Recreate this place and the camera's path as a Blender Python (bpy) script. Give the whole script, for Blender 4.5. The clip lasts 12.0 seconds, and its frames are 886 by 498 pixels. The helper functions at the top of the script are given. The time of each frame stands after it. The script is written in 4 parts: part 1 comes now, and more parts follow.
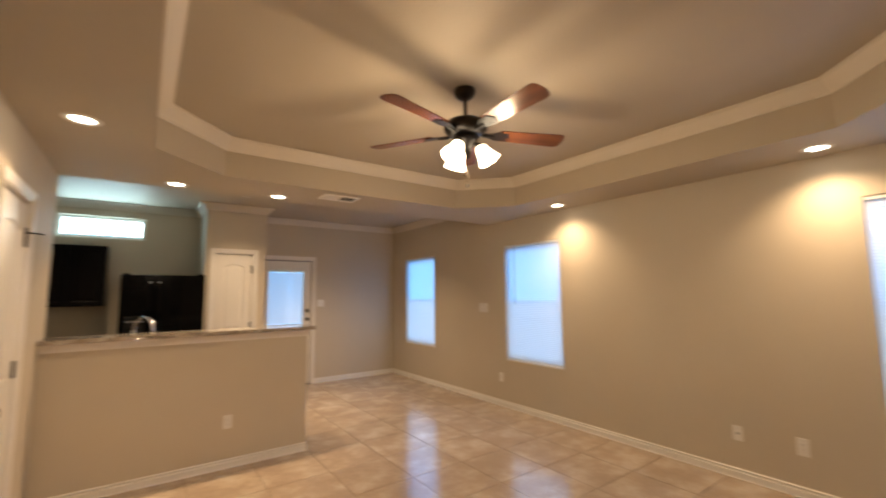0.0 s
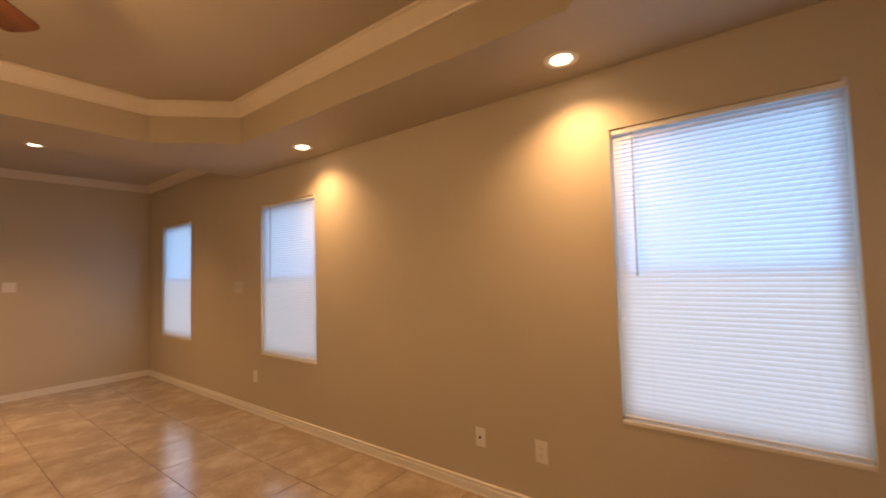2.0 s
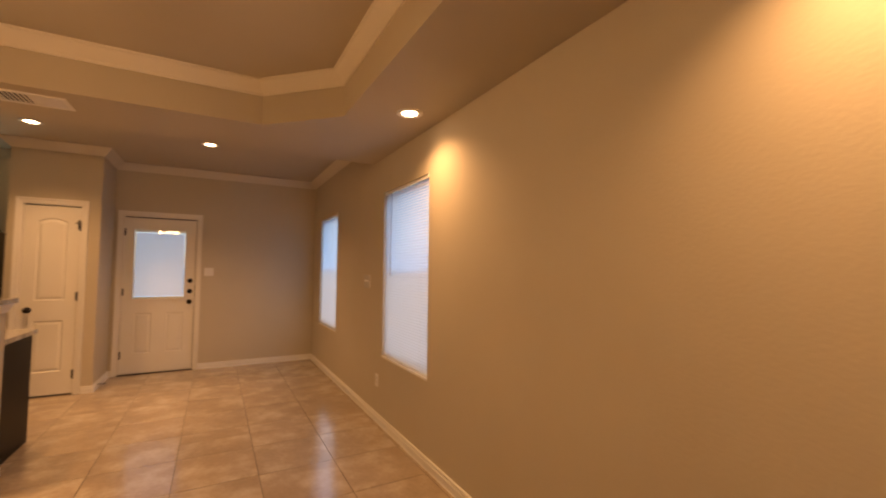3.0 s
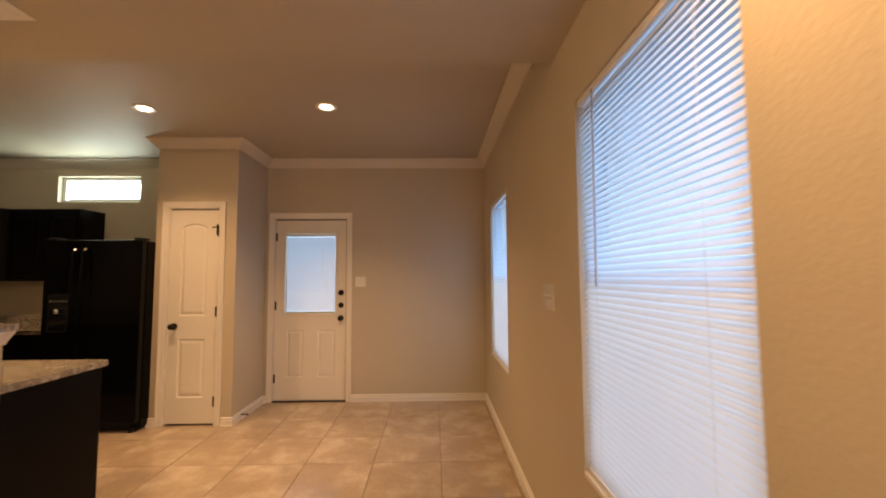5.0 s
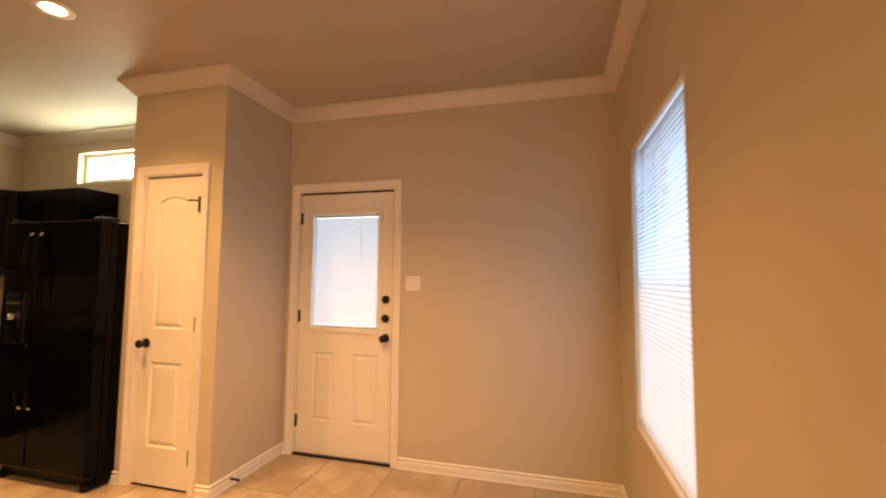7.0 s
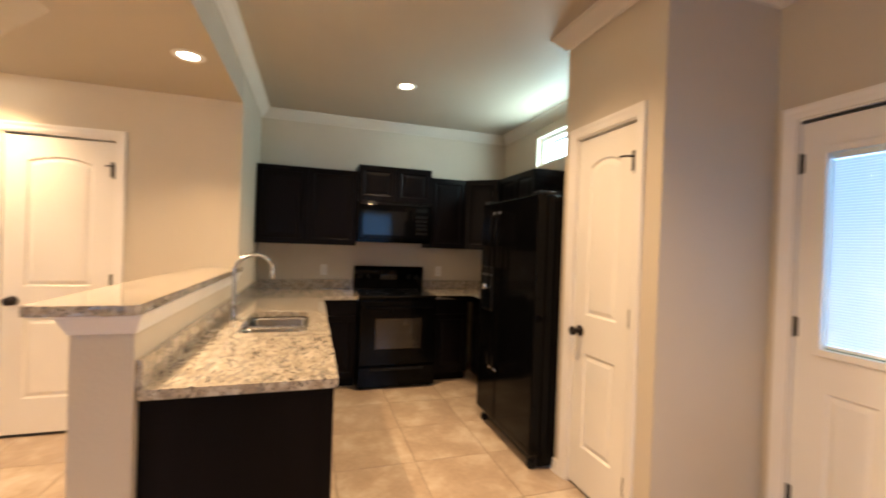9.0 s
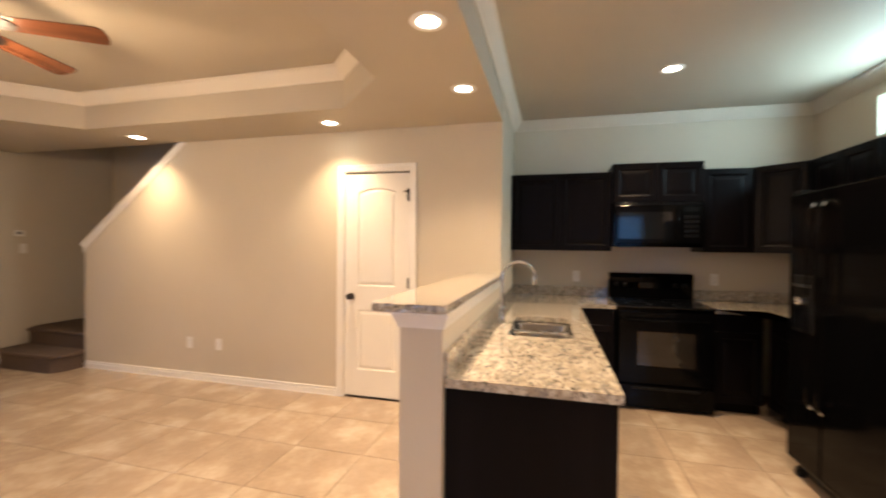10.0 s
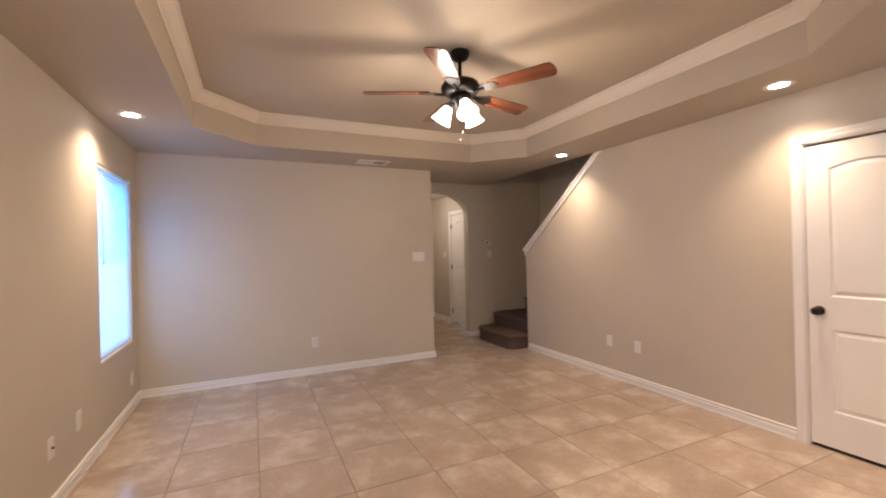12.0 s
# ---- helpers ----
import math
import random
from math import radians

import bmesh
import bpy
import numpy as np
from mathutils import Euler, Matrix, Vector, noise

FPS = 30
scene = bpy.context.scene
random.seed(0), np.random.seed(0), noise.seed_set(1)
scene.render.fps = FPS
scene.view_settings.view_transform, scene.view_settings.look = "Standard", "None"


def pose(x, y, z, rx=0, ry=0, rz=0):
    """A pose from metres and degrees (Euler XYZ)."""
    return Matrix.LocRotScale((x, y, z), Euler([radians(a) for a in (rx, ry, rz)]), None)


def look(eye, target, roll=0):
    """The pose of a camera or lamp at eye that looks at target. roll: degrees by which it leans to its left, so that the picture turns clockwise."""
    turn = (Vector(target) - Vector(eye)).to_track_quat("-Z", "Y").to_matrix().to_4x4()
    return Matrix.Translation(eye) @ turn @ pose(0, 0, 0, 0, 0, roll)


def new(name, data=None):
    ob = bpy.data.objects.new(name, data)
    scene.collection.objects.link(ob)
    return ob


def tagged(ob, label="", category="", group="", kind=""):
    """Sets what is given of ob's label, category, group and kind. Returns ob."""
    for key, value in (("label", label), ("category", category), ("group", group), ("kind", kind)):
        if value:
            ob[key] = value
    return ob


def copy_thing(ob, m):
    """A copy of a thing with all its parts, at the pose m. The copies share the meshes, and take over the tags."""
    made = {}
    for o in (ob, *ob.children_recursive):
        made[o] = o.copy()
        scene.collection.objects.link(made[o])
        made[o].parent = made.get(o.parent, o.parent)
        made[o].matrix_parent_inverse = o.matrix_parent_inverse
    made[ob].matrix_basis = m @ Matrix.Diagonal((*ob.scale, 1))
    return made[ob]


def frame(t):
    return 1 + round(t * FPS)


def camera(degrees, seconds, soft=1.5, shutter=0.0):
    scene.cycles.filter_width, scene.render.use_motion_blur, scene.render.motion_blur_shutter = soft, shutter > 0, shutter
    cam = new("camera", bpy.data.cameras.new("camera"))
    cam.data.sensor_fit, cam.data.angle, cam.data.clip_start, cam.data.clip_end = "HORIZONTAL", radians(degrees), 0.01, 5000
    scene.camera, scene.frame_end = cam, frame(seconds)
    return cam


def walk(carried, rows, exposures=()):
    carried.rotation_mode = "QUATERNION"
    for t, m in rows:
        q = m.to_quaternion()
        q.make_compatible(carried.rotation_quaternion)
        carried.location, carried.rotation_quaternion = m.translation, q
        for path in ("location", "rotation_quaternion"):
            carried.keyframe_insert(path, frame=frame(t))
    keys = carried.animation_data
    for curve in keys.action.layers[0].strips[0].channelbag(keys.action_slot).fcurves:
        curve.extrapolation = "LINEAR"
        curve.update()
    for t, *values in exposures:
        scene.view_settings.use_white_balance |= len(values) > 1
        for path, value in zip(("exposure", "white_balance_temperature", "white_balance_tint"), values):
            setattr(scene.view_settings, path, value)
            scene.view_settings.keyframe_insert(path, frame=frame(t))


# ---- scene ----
cam = camera(94.2, 12.0, soft=1.9, shutter=0.4)
PATH = [
    (0, (0.078, -0.039, 1.479), (1.242, 1.573, 1.692), -0.6),
    (0.5, (0.279, -0.045, 1.467), (1.861, 1.168, 1.625), -1.2),
    (1, (0.699, -0.106, 1.452), (2.472, 0.811, 1.572), -1.6),
    (1.5, (1.197, -0.074, 1.428), (2.94, 0.898, 1.563), -2.1),
    (2, (1.749, -0.054, 1.396), (3.343, 1.149, 1.497), -1.6),
    (2.5, (2.216, 0.111, 1.391), (3.527, 1.619, 1.47), -0.1),
    (3, (2.622, 0.379, 1.394), (3.588, 2.128, 1.495), 0.6),
    (3.5, (2.933, 0.784, 1.401), (3.527, 2.69, 1.525), 0.7),
    (3.7, (3.018, 0.979, 1.404), (3.487, 2.92, 1.517), 0.2),
    (5.5, (3.452, 2.787, 1.347), (3.399, 4.781, 1.499), -0.0),
    (6, (3.485, 3.254, 1.323), (3.326, 5.241, 1.495), -0.0),
    (6.5, (3.51, 3.687, 1.357), (3.262, 5.666, 1.508), -0.1),
    (6.7, (3.536, 3.865, 1.366), (3.205, 5.832, 1.515), 0.1),
    (8.3, (3.211, 4.686, 1.394), (1.693, 5.988, 1.421), 1.9),
    (8.5, (3.112, 4.742, 1.393), (1.451, 5.856, 1.402), 1.9),
    (9, (2.962, 4.8, 1.395), (1.055, 5.401, 1.377), 2.0),
    (9.5, (2.919, 4.741, 1.405), (0.919, 4.781, 1.376), 1.4),
    (10, (2.914, 4.651, 1.395), (0.979, 4.146, 1.379), 0.6),
    (10.5, (2.965, 4.527, 1.403), (1.226, 3.539, 1.406), -0.1),
    (11, (3.024, 4.45, 1.399), (1.604, 3.042, 1.425), -0.6),
    (11.5, (3.05, 4.397, 1.392), (1.956, 2.722, 1.416), -0.9),
    (12, (2.942, 4.345, 1.389), (2.1, 2.531, 1.394), -1.3),
]
EXPOSURES = [
    (0, 0.27, 6050, 7), (0.7, 0.18, 7000, 12), (1.5, 0.05, 7900, 15), (2.5, -0.19, 9900, 27), (3.0, -0.14, 10500, 27), (3.5, 0.1, 7700, 14), (5.5, 0.16, 9400, 24), (6, 0.24, 13700, 33), (6.5, 0.54, 13300, 30),
    (8.5, 0.97, 6800, 12), (9.5, 0.90, 6350, 9), (10.5, 1.15, 5500, 9), (11.2, 1.13, 5150, 8), (12, 0.65, 5150, 13),
]
walk(cam, [(t, look(eye, target, roll)) for t, eye, target, roll in PATH], EXPOSURES)

# ---- plan, in metres ----
XE, XW, YN, YS = 3.970, -0.517, 7.006, -0.600      # living room and dining walls
XK, YH0, YH1 = -1.64, 4.085, 4.257                   # kitchen west wall, half wall
XP, YP = 1.475, 6.298                               # pantry corner
ZS, ZC = 2.43, 2.735                                # soffit and main ceiling
YA, XH = -1.45, 0.803                                # arch wall, hall's east wall
TX0, TX1, TY0, TY1, TC = 0.08, 3.355, 0.028, 3.59, 0.47   # tray octagon
FAN = (1.63, 1.86)
SOFFIT_LAMPS = [(3.72, 2.845), (3.725, 0.665), (-0.245, 2.82), (-0.255, 0.70), (0.25, 4.085), (1.085, 4.09)]
CEILING_LAMPS = [(-0.50, 5.515), (1.075, 5.55), (2.53, 5.51)]
WINDOWS = [(5.600, 6.520), (3.035, 3.947), (-0.379, 0.516)]  # y ranges on the east wall
WZ0, WZ1 = 0.615, 2.10

# ---- world, sun and lamps ----
world = bpy.data.worlds.new("world")
scene.world = world
world.use_nodes = True
wn = world.node_tree
sky = wn.nodes.new("ShaderNodeTexSky")
sky.sky_type, sky.sun_disc, sky.sun_elevation, sky.sun_rotation = "NISHITA", False, radians(40), radians(200)
wn.nodes["Background"].inputs[1].default_value = 0.12
wn.links.new(sky.outputs[0], wn.nodes["Background"].inputs[0])
sun = new("sun", bpy.data.lights.new("sun", "SUN"))
sun.data.energy, sun.data.angle, sun.data.color = 1.5, radians(10), (1.0, 0.95, 0.88)
sun.matrix_world = look((0, 0, 30), (5, 14, 0))

WARM = (1.0, 0.66, 0.365)


def lamp(name, kind, energy, color, m, **more):
    ob = new(name, bpy.data.lights.new(name, kind))
    ob.data.energy, ob.data.color, ob.matrix_world = energy, color, m
    if kind == "SPOT":
        ob.data.spot_size, ob.data.spot_blend, ob.data.shadow_soft_size = radians(more["cone"]), more["blend"], 0.045
    if kind == "POINT":
        ob.data.shadow_soft_size = more["radius"]
    if kind == "AREA":
        ob.data.shape, ob.data.size, ob.data.size_y = "RECTANGLE", more["wide"], more["high"]
    return ob


for (lx, ly), power in zip(SOFFIT_LAMPS, (71, 71, 64, 64, 94, 98)):
    lamp("downlight_lamp", "SPOT", power, WARM, pose(lx, ly, ZS - 0.012), cone=136 if lx > 3 else 114, blend=1.0)
for (lx, ly), power in zip(CEILING_LAMPS, (112, 106, 158)):
    lamp("downlight_lamp", "SPOT", power, WARM, pose(lx, ly, ZC - 0.012), cone=121, blend=1.0)
# daylight in the window openings: stand-in area lamps, bluer above, scaled per window
for (y0, y1), power_scale in zip(WINDOWS, (1.15, 1.0, 1.45)):
    zm = (WZ0 + WZ1) / 2
    lamp("window_daylight", "AREA", 5.6 * power_scale, (0.16, 0.47, 1.0), pose(XE + 0.057, (y0 + y1) / 2, zm + 0.340, 0, 90, 0), wide=0.66, high=y1 - y0 - 0.09)
    lamp("window_daylight", "AREA", 3.5 * power_scale, (0.38, 0.63, 1.0), pose(XE + 0.057, (y0 + y1) / 2, zm - 0.355, 0, 90, 0), wide=0.69, high=y1 - y0 - 0.07)
lamp("door_daylight", "AREA", 2.9, (0.27, 0.55, 1.0), pose(1.975, YN + 0.052, 1.43, -90, 0, 0), wide=0.55, high=0.88)
lamp("high_window_daylight", "AREA", 11, (0.70, 0.96, 1.0), pose(-0.42, YN + 0.13, 2.39, -112, 0, 0), wide=0.88, high=0.24)
for k in range(3):
    a = radians(80 + 120 * k)
    lamp("fan_bulb", "POINT", 11.5, WARM, pose(FAN[0] + 0.18 * math.cos(a), FAN[1] + 0.18 * math.sin(a), 2.235), radius=0.05)
# unseen light without a fixture, added to brighten the foyer behind the arch
lamp("foyer_fill", "POINT", 12, (1.0, 0.76, 0.54), pose(0.3, -2.6, 2.2), radius=0.06)


# ---- materials ----
def material(name, build):
    m = bpy.data.materials.new(name)
    m.use_nodes = True
    t = m.node_tree
    build(t, t.nodes["Principled BSDF"])
    return m


def node(t, kind, **props):
    n = t.nodes.new(kind)
    for k, v in props.items():
        n.inputs[k].default_value = v
    return n


def coords(t, scale=1.0):
    """Object-independent metres: the world position."""
    g = t.nodes.new("ShaderNodeNewGeometry")
    mp = node(t, "ShaderNodeMapping", Scale=(scale, scale, scale) if not isinstance(scale, tuple) else scale)
    t.links.new(g.outputs["Position"], mp.inputs["Vector"])
    return mp.outputs[0]


def noise_of(t, vec, scale, detail=4.0, rough=0.55):
    n = node(t, "ShaderNodeTexNoise", Scale=scale, Detail=detail, Roughness=rough)
    t.links.new(vec, n.inputs["Vector"])
    return n.outputs["Fac"]


def ramp(t, fac, stops):
    r = t.nodes.new("ShaderNodeValToRGB")
    while len(r.color_ramp.elements) < len(stops):
        r.color_ramp.elements.new(0.5)
    for e, (p, c) in zip(r.color_ramp.elements, stops):
        e.position, e.color = p, (*c, 1) if len(c) == 3 else c
    t.links.new(fac, r.inputs[0])
    return r.outputs[0]


def mix(t, fac, a, b, how="MIX"):
    n = t.nodes.new("ShaderNodeMix")
    n.data_type, n.blend_type = "RGBA", how
    for sock, v in ((n.inputs[0], fac), (n.inputs[6], a), (n.inputs[7], b)):
        if hasattr(v, "links"):
            t.links.new(v, sock)
        else:
            sock.default_value = v if not isinstance(v, tuple) else (*v, 1)
    return n.outputs[2]


def bump(t, b, height, strength, distance):
    n = node(t, "ShaderNodeBump", Strength=strength, Distance=distance)
    t.links.new(height, n.inputs["Height"])
    t.links.new(n.outputs[0], b.inputs["Normal"])


def plain(name, color, rough, metal=0.0, vary=0.06, grain=0.0, scale=30.0, coat=0.0, spec=0.5):
    """A paint, plastic or metal with a slight unevenness of tone and gloss."""
    def build(t, b):
        v = coords(t)
        big = noise_of(t, v, 1.7, 3)
        lo, hi = [tuple(max(0, c * k) for c in color) for k in (1 - vary, 1 + vary)]
        t.links.new(ramp(t, big, [(0.3, lo), (0.7, hi)]), b.inputs["Base Color"])
        fine = noise_of(t, v, scale, 5)
        r = node(t, "ShaderNodeMapRange", **{"To Min": max(0.02, rough - 0.07), "To Max": min(1, rough + 0.07)})
        t.links.new(fine, r.inputs[0])
        t.links.new(r.outputs[0], b.inputs["Roughness"])
        b.inputs["Metallic"].default_value, b.inputs["Coat Weight"].default_value, b.inputs["Specular IOR Level"].default_value = metal, coat, spec
        if grain:
            bump(t, b, noise_of(t, v, scale * 3, 3), grain, 0.002)
    return material(name, build)


def wall_paint(name, color):
    """Orange-peel textured wall paint."""
    def build(t, b):
        v = coords(t)
        lo, hi = [tuple(c * k for c in color) for k in (0.96, 1.03)]
        t.links.new(ramp(t, noise_of(t, v, 1.1, 4), [(0.3, lo), (0.7, hi)]), b.inputs["Base Color"])
        b.inputs["Roughness"].default_value = 0.62
        bump(t, b, noise_of(t, v, 70, 3), 0.22, 0.005)
    return material(name, build)


def tile_build(t, b):
    v = coords(t)
    rnd = t.nodes.new("ShaderNodeObjectInfo").outputs["Random"]
    isl = t.nodes.new("ShaderNodeNewGeometry").outputs["Random Per Island"]
    add = node(t, "ShaderNodeMath")
    add.operation = "ADD"
    t.links.new(rnd, add.inputs[0]), t.links.new(isl, add.inputs[1])
    shift = node(t, "ShaderNodeVectorMath")
    shift.operation = "SCALE"
    shift.inputs[0].default_value = (13.7, 7.1, 3.3)
    t.links.new(add.outputs[0], shift.inputs["Scale"])
    moved = node(t, "ShaderNodeVectorMath")
    moved.operation = "ADD"
    t.links.new(v, moved.inputs[0]), t.links.new(shift.outputs[0], moved.inputs[1])
    cloud = noise_of(t, moved.outputs[0], 3.6, 6, 0.62)
    c = ramp(t, cloud, [(0.38, (0.388, 0.300, 0.224)), (0.49, (0.426, 0.333, 0.252)), (0.57, (0.488, 0.398, 0.303)), (0.68, (0.560, 0.470, 0.374))])
    wide = ramp(t, noise_of(t, v, 1.3, 3), [(0.3, (0.90, 0.89, 0.88)), (0.7, (1.05, 1.05, 1.06))])
    c = mix(t, 1.0, c, wide, "MULTIPLY")
    speck = ramp(t, noise_of(t, moved.outputs[0], 38, 5), [(0.35, (0.94, 0.93, 0.91)), (0.65, (1.03, 1.03, 1.02))])
    t.links.new(mix(t, 1.0, c, speck, "MULTIPLY"), b.inputs["Base Color"])
    r = node(t, "ShaderNodeMapRange", **{"To Min": 0.12, "To Max": 0.24})
    t.links.new(noise_of(t, moved.outputs[0], 9, 4), r.inputs[0])
    t.links.new(r.outputs[0], b.inputs["Roughness"])
    b.inputs["Specular IOR Level"].default_value = 1.0
    bump(t, b, noise_of(t, moved.outputs[0], 11, 3), 0.05, 0.003)


def granite_build(t, b):
    v = coords(t, (0.55, 1.25, 1.0))
    warp = node(t, "ShaderNodeTexNoise", Scale=12.0, Detail=3.0)
    t.links.new(v, warp.inputs["Vector"])
    off = mix(t, 0.06, v, warp.outputs["Color"])
    base = ramp(t, noise_of(t, off, 26, 5, 0.6), [(0.36, (0.29, 0.245, 0.19)), (0.5, (0.42, 0.37, 0.30)), (0.66, (0.55, 0.505, 0.43))])
    grey = ramp(t, noise_of(t, off, 34, 5, 0.65), [(0.53, (0, 0, 0)), (0.60, (1, 1, 1))])
    c = mix(t, grey, base, (0.225, 0.205, 0.185))
    dark = ramp(t, noise_of(t, off, 70, 4, 0.68), [(0.565, (0, 0, 0)), (0.625, (1, 1, 1))])
    c = mix(t, dark, c, (0.062, 0.054, 0.048))
    t.links.new(c, b.inputs["Base Color"])
    b.inputs["Roughness"].default_value, b.inputs["Coat Weight"].default_value, b.inputs["Coat Roughness"].default_value = 0.12, 0.7, 0.05


def wood_build(dark, light, scale, rough=0.36, spec=0.5):
    def build(t, b):
        tc = t.nodes.new("ShaderNodeTexCoord").outputs["Object"]
        mp = node(t, "ShaderNodeMapping", Scale=scale)
        t.links.new(tc, mp.inputs["Vector"])
        g = noise_of(t, mp.outputs[0], 9, 6, 0.6)
        t.links.new(ramp(t, g, [(0.3, dark), (0.7, light)]), b.inputs["Base Color"])
        b.inputs["Roughness"].default_value, b.inputs["Specular IOR Level"].default_value = rough, spec
        bump(t, b, g, 0.08, 0.002)
    return build


def glass_build(t, b):
    b.inputs["Base Color"].default_value, b.inputs["Roughness"].default_value = (0.95, 0.98, 0.97, 1), 0.0
    b.inputs["Transmission Weight"].default_value, b.inputs["IOR"].default_value = 1.0, 1.45


def blind_build(t, b):
    tr = node(t, "ShaderNodeBsdfTranslucent", Color=(0.82, 0.84, 0.86, 1))
    b.inputs["Base Color"].default_value, b.inputs["Roughness"].default_value = (0.80, 0.80, 0.79, 1), 0.4
    mx = node(t, "ShaderNodeMixShader", Fac=0.38)
    t.links.new(b.outputs[0], mx.inputs[1]), t.links.new(tr.outputs[0], mx.inputs[2])
    t.links.new(mx.outputs[0], t.nodes["Material Output"].inputs["Surface"])


def glow(name, color, strength):
    def build(t, b):
        b.inputs["Base Color"].default_value = (0.9, 0.88, 0.84, 1)
        b.inputs["Emission Color"].default_value, b.inputs["Emission Strength"].default_value = (*color, 1), strength
        b.inputs["Roughness"].default_value = 0.4
    return material(name, build)


def carpet_build(t, b):
    v = coords(t)
    n = noise_of(t, v, 160, 3)
    t.links.new(ramp(t, n, [(0.3, (0.06, 0.040, 0.030)), (0.7, (0.145, 0.10, 0.075))]), b.inputs["Base Color"])
    b.inputs["Roughness"].default_value = 0.95
    bump(t, b, n, 0.8, 0.01)


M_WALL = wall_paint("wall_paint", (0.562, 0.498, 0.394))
# the wall paint again, darkened for the dimmer light on the ceilings
M_CEIL_DIM = wall_paint("ceiling_paint_dimmed", (0.470, 0.415, 0.328))
M_TRIM = plain("white_trim_paint", (0.80, 0.77, 0.72), 0.33, vary=0.03)
M_CROWN = plain("crown_paint", (0.69, 0.635, 0.545), 0.4, vary=0.03)
M_DOOR = plain("door_paint", (0.80, 0.77, 0.71), 0.36, vary=0.03)
M_TILE = material("floor_tile", tile_build)
M_GROUT = plain("grout", (0.19, 0.145, 0.105), 0.9, vary=0.15, grain=0.3)
M_GRANITE = material("granite", granite_build)
M_CAB = material("espresso_wood", wood_build((0.0024, 0.0018, 0.0023), (0.0050, 0.0038, 0.0046), (1, 1, 0.08), 0.38, 0.085))
M_BLADE = material("blade_wood", wood_build((0.055, 0.018, 0.008), (0.16, 0.055, 0.022), (0.12, 1, 1), 0.24, 0.6))
M_BLACK = plain("black_appliance", (0.0022, 0.0022, 0.0026), 0.08, vary=0.1, spec=0.09)
M_BLACKM = plain("black_plastic", (0.006, 0.006, 0.006), 0.4, vary=0.1, spec=0.18)
M_BGLASS = plain("black_glass", (0.004, 0.005, 0.007), 0.04, vary=0.1, spec=0.42)
M_OVENGLASS = plain("oven_window_glass", (0.020, 0.017, 0.014), 0.07, vary=0.1, coat=0.25)
M_BRONZE = plain("oil_rubbed_bronze", (0.018, 0.013, 0.011), 0.38, metal=0.6, vary=0.2)
M_STEEL = plain("brushed_steel", (0.52, 0.51, 0.49), 0.28, metal=1.0, vary=0.05)
M_SINK = plain("sink_steel", (0.46, 0.45, 0.43), 0.2, metal=1.0, vary=0.08)
M_CHROME = plain("chrome", (0.58, 0.59, 0.61), 0.07, metal=1.0, vary=0.03)
M_PLATE = plain("white_plastic", (0.78, 0.76, 0.72), 0.35, vary=0.02)
M_GLOSSPLATE = plain("glossy_plastic", (0.72, 0.70, 0.66), 0.12, vary=0.02)
# also colours the strips and the sheet that stand in for shaded gaps
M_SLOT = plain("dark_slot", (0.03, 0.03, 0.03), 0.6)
M_VINYL = plain("window_vinyl", (0.80, 0.80, 0.78), 0.4, vary=0.02)
M_WAND = plain("wand_plastic", (0.46, 0.44, 0.43), 0.25, vary=0.05)
M_GLASS = material("window_glass", glass_build)
M_BLIND = material("blind_slat", blind_build)
M_CARPET = material("stair_carpet", carpet_build)
M_LENS = glow("lamp_lens", (1.0, 0.84, 0.62), 16)
M_SHADE = glow("frosted_shade", (1.0, 0.80, 0.52), 12)
M_BRICK = plain("outer_brick", (0.34, 0.24, 0.18), 0.9, vary=0.2, grain=0.5)
M_GRASS = plain("grass_ground", (0.10, 0.13, 0.06), 0.95, vary=0.4, grain=0.5)
M_CONC = plain("concrete", (0.45, 0.43, 0.40), 0.85, vary=0.15, grain=0.4)


# ---- building helpers ----
def mesh_of(name, bm, mat, smooth=False):
    me = bpy.data.meshes.new(name)
    bmesh.ops.recalc_face_normals(bm, faces=bm.faces)
    if smooth:
        for f in bm.faces:
            f.smooth = True
    bm.to_mesh(me)
    bm.free()
    me.materials.append(mat)
    return me


def part(name, bm, mat, parent=None, label="", smooth=False, m=None):
    ob = new(name, mesh_of(name, bm, mat, smooth))
    if parent:
        ob.parent = parent
    if m is not None:
        ob.matrix_basis = m
    return tagged(ob, label)


def empty(name, m, label, category, group="", kind=""):
    ob = new(name)
    ob.empty_display_size = 0.1
    ob.matrix_basis = m
    return tagged(ob, label, category, group, kind)


def box(bm, x0, x1, y0, y1, z0, z1, bevel=0.0):
    vs = bmesh.ops.create_cube(bm, size=1.0)["verts"]
    for v in vs:
        v.co = Vector((x0 + (v.co.x + 0.5) * (x1 - x0), y0 + (v.co.y + 0.5) * (y1 - y0), z0 + (v.co.z + 0.5) * (z1 - z0)))
    if bevel:
        es = {e for v in vs for e in v.link_edges}
        bmesh.ops.bevel(bm, geom=list(es), offset=bevel, segments=2, profile=0.5, affect="EDGES")
    return bm


def boxes(*rows, bevel=0.0):
    bm = bmesh.new()
    for r in rows:
        box(bm, *r, bevel=bevel)
    return bm


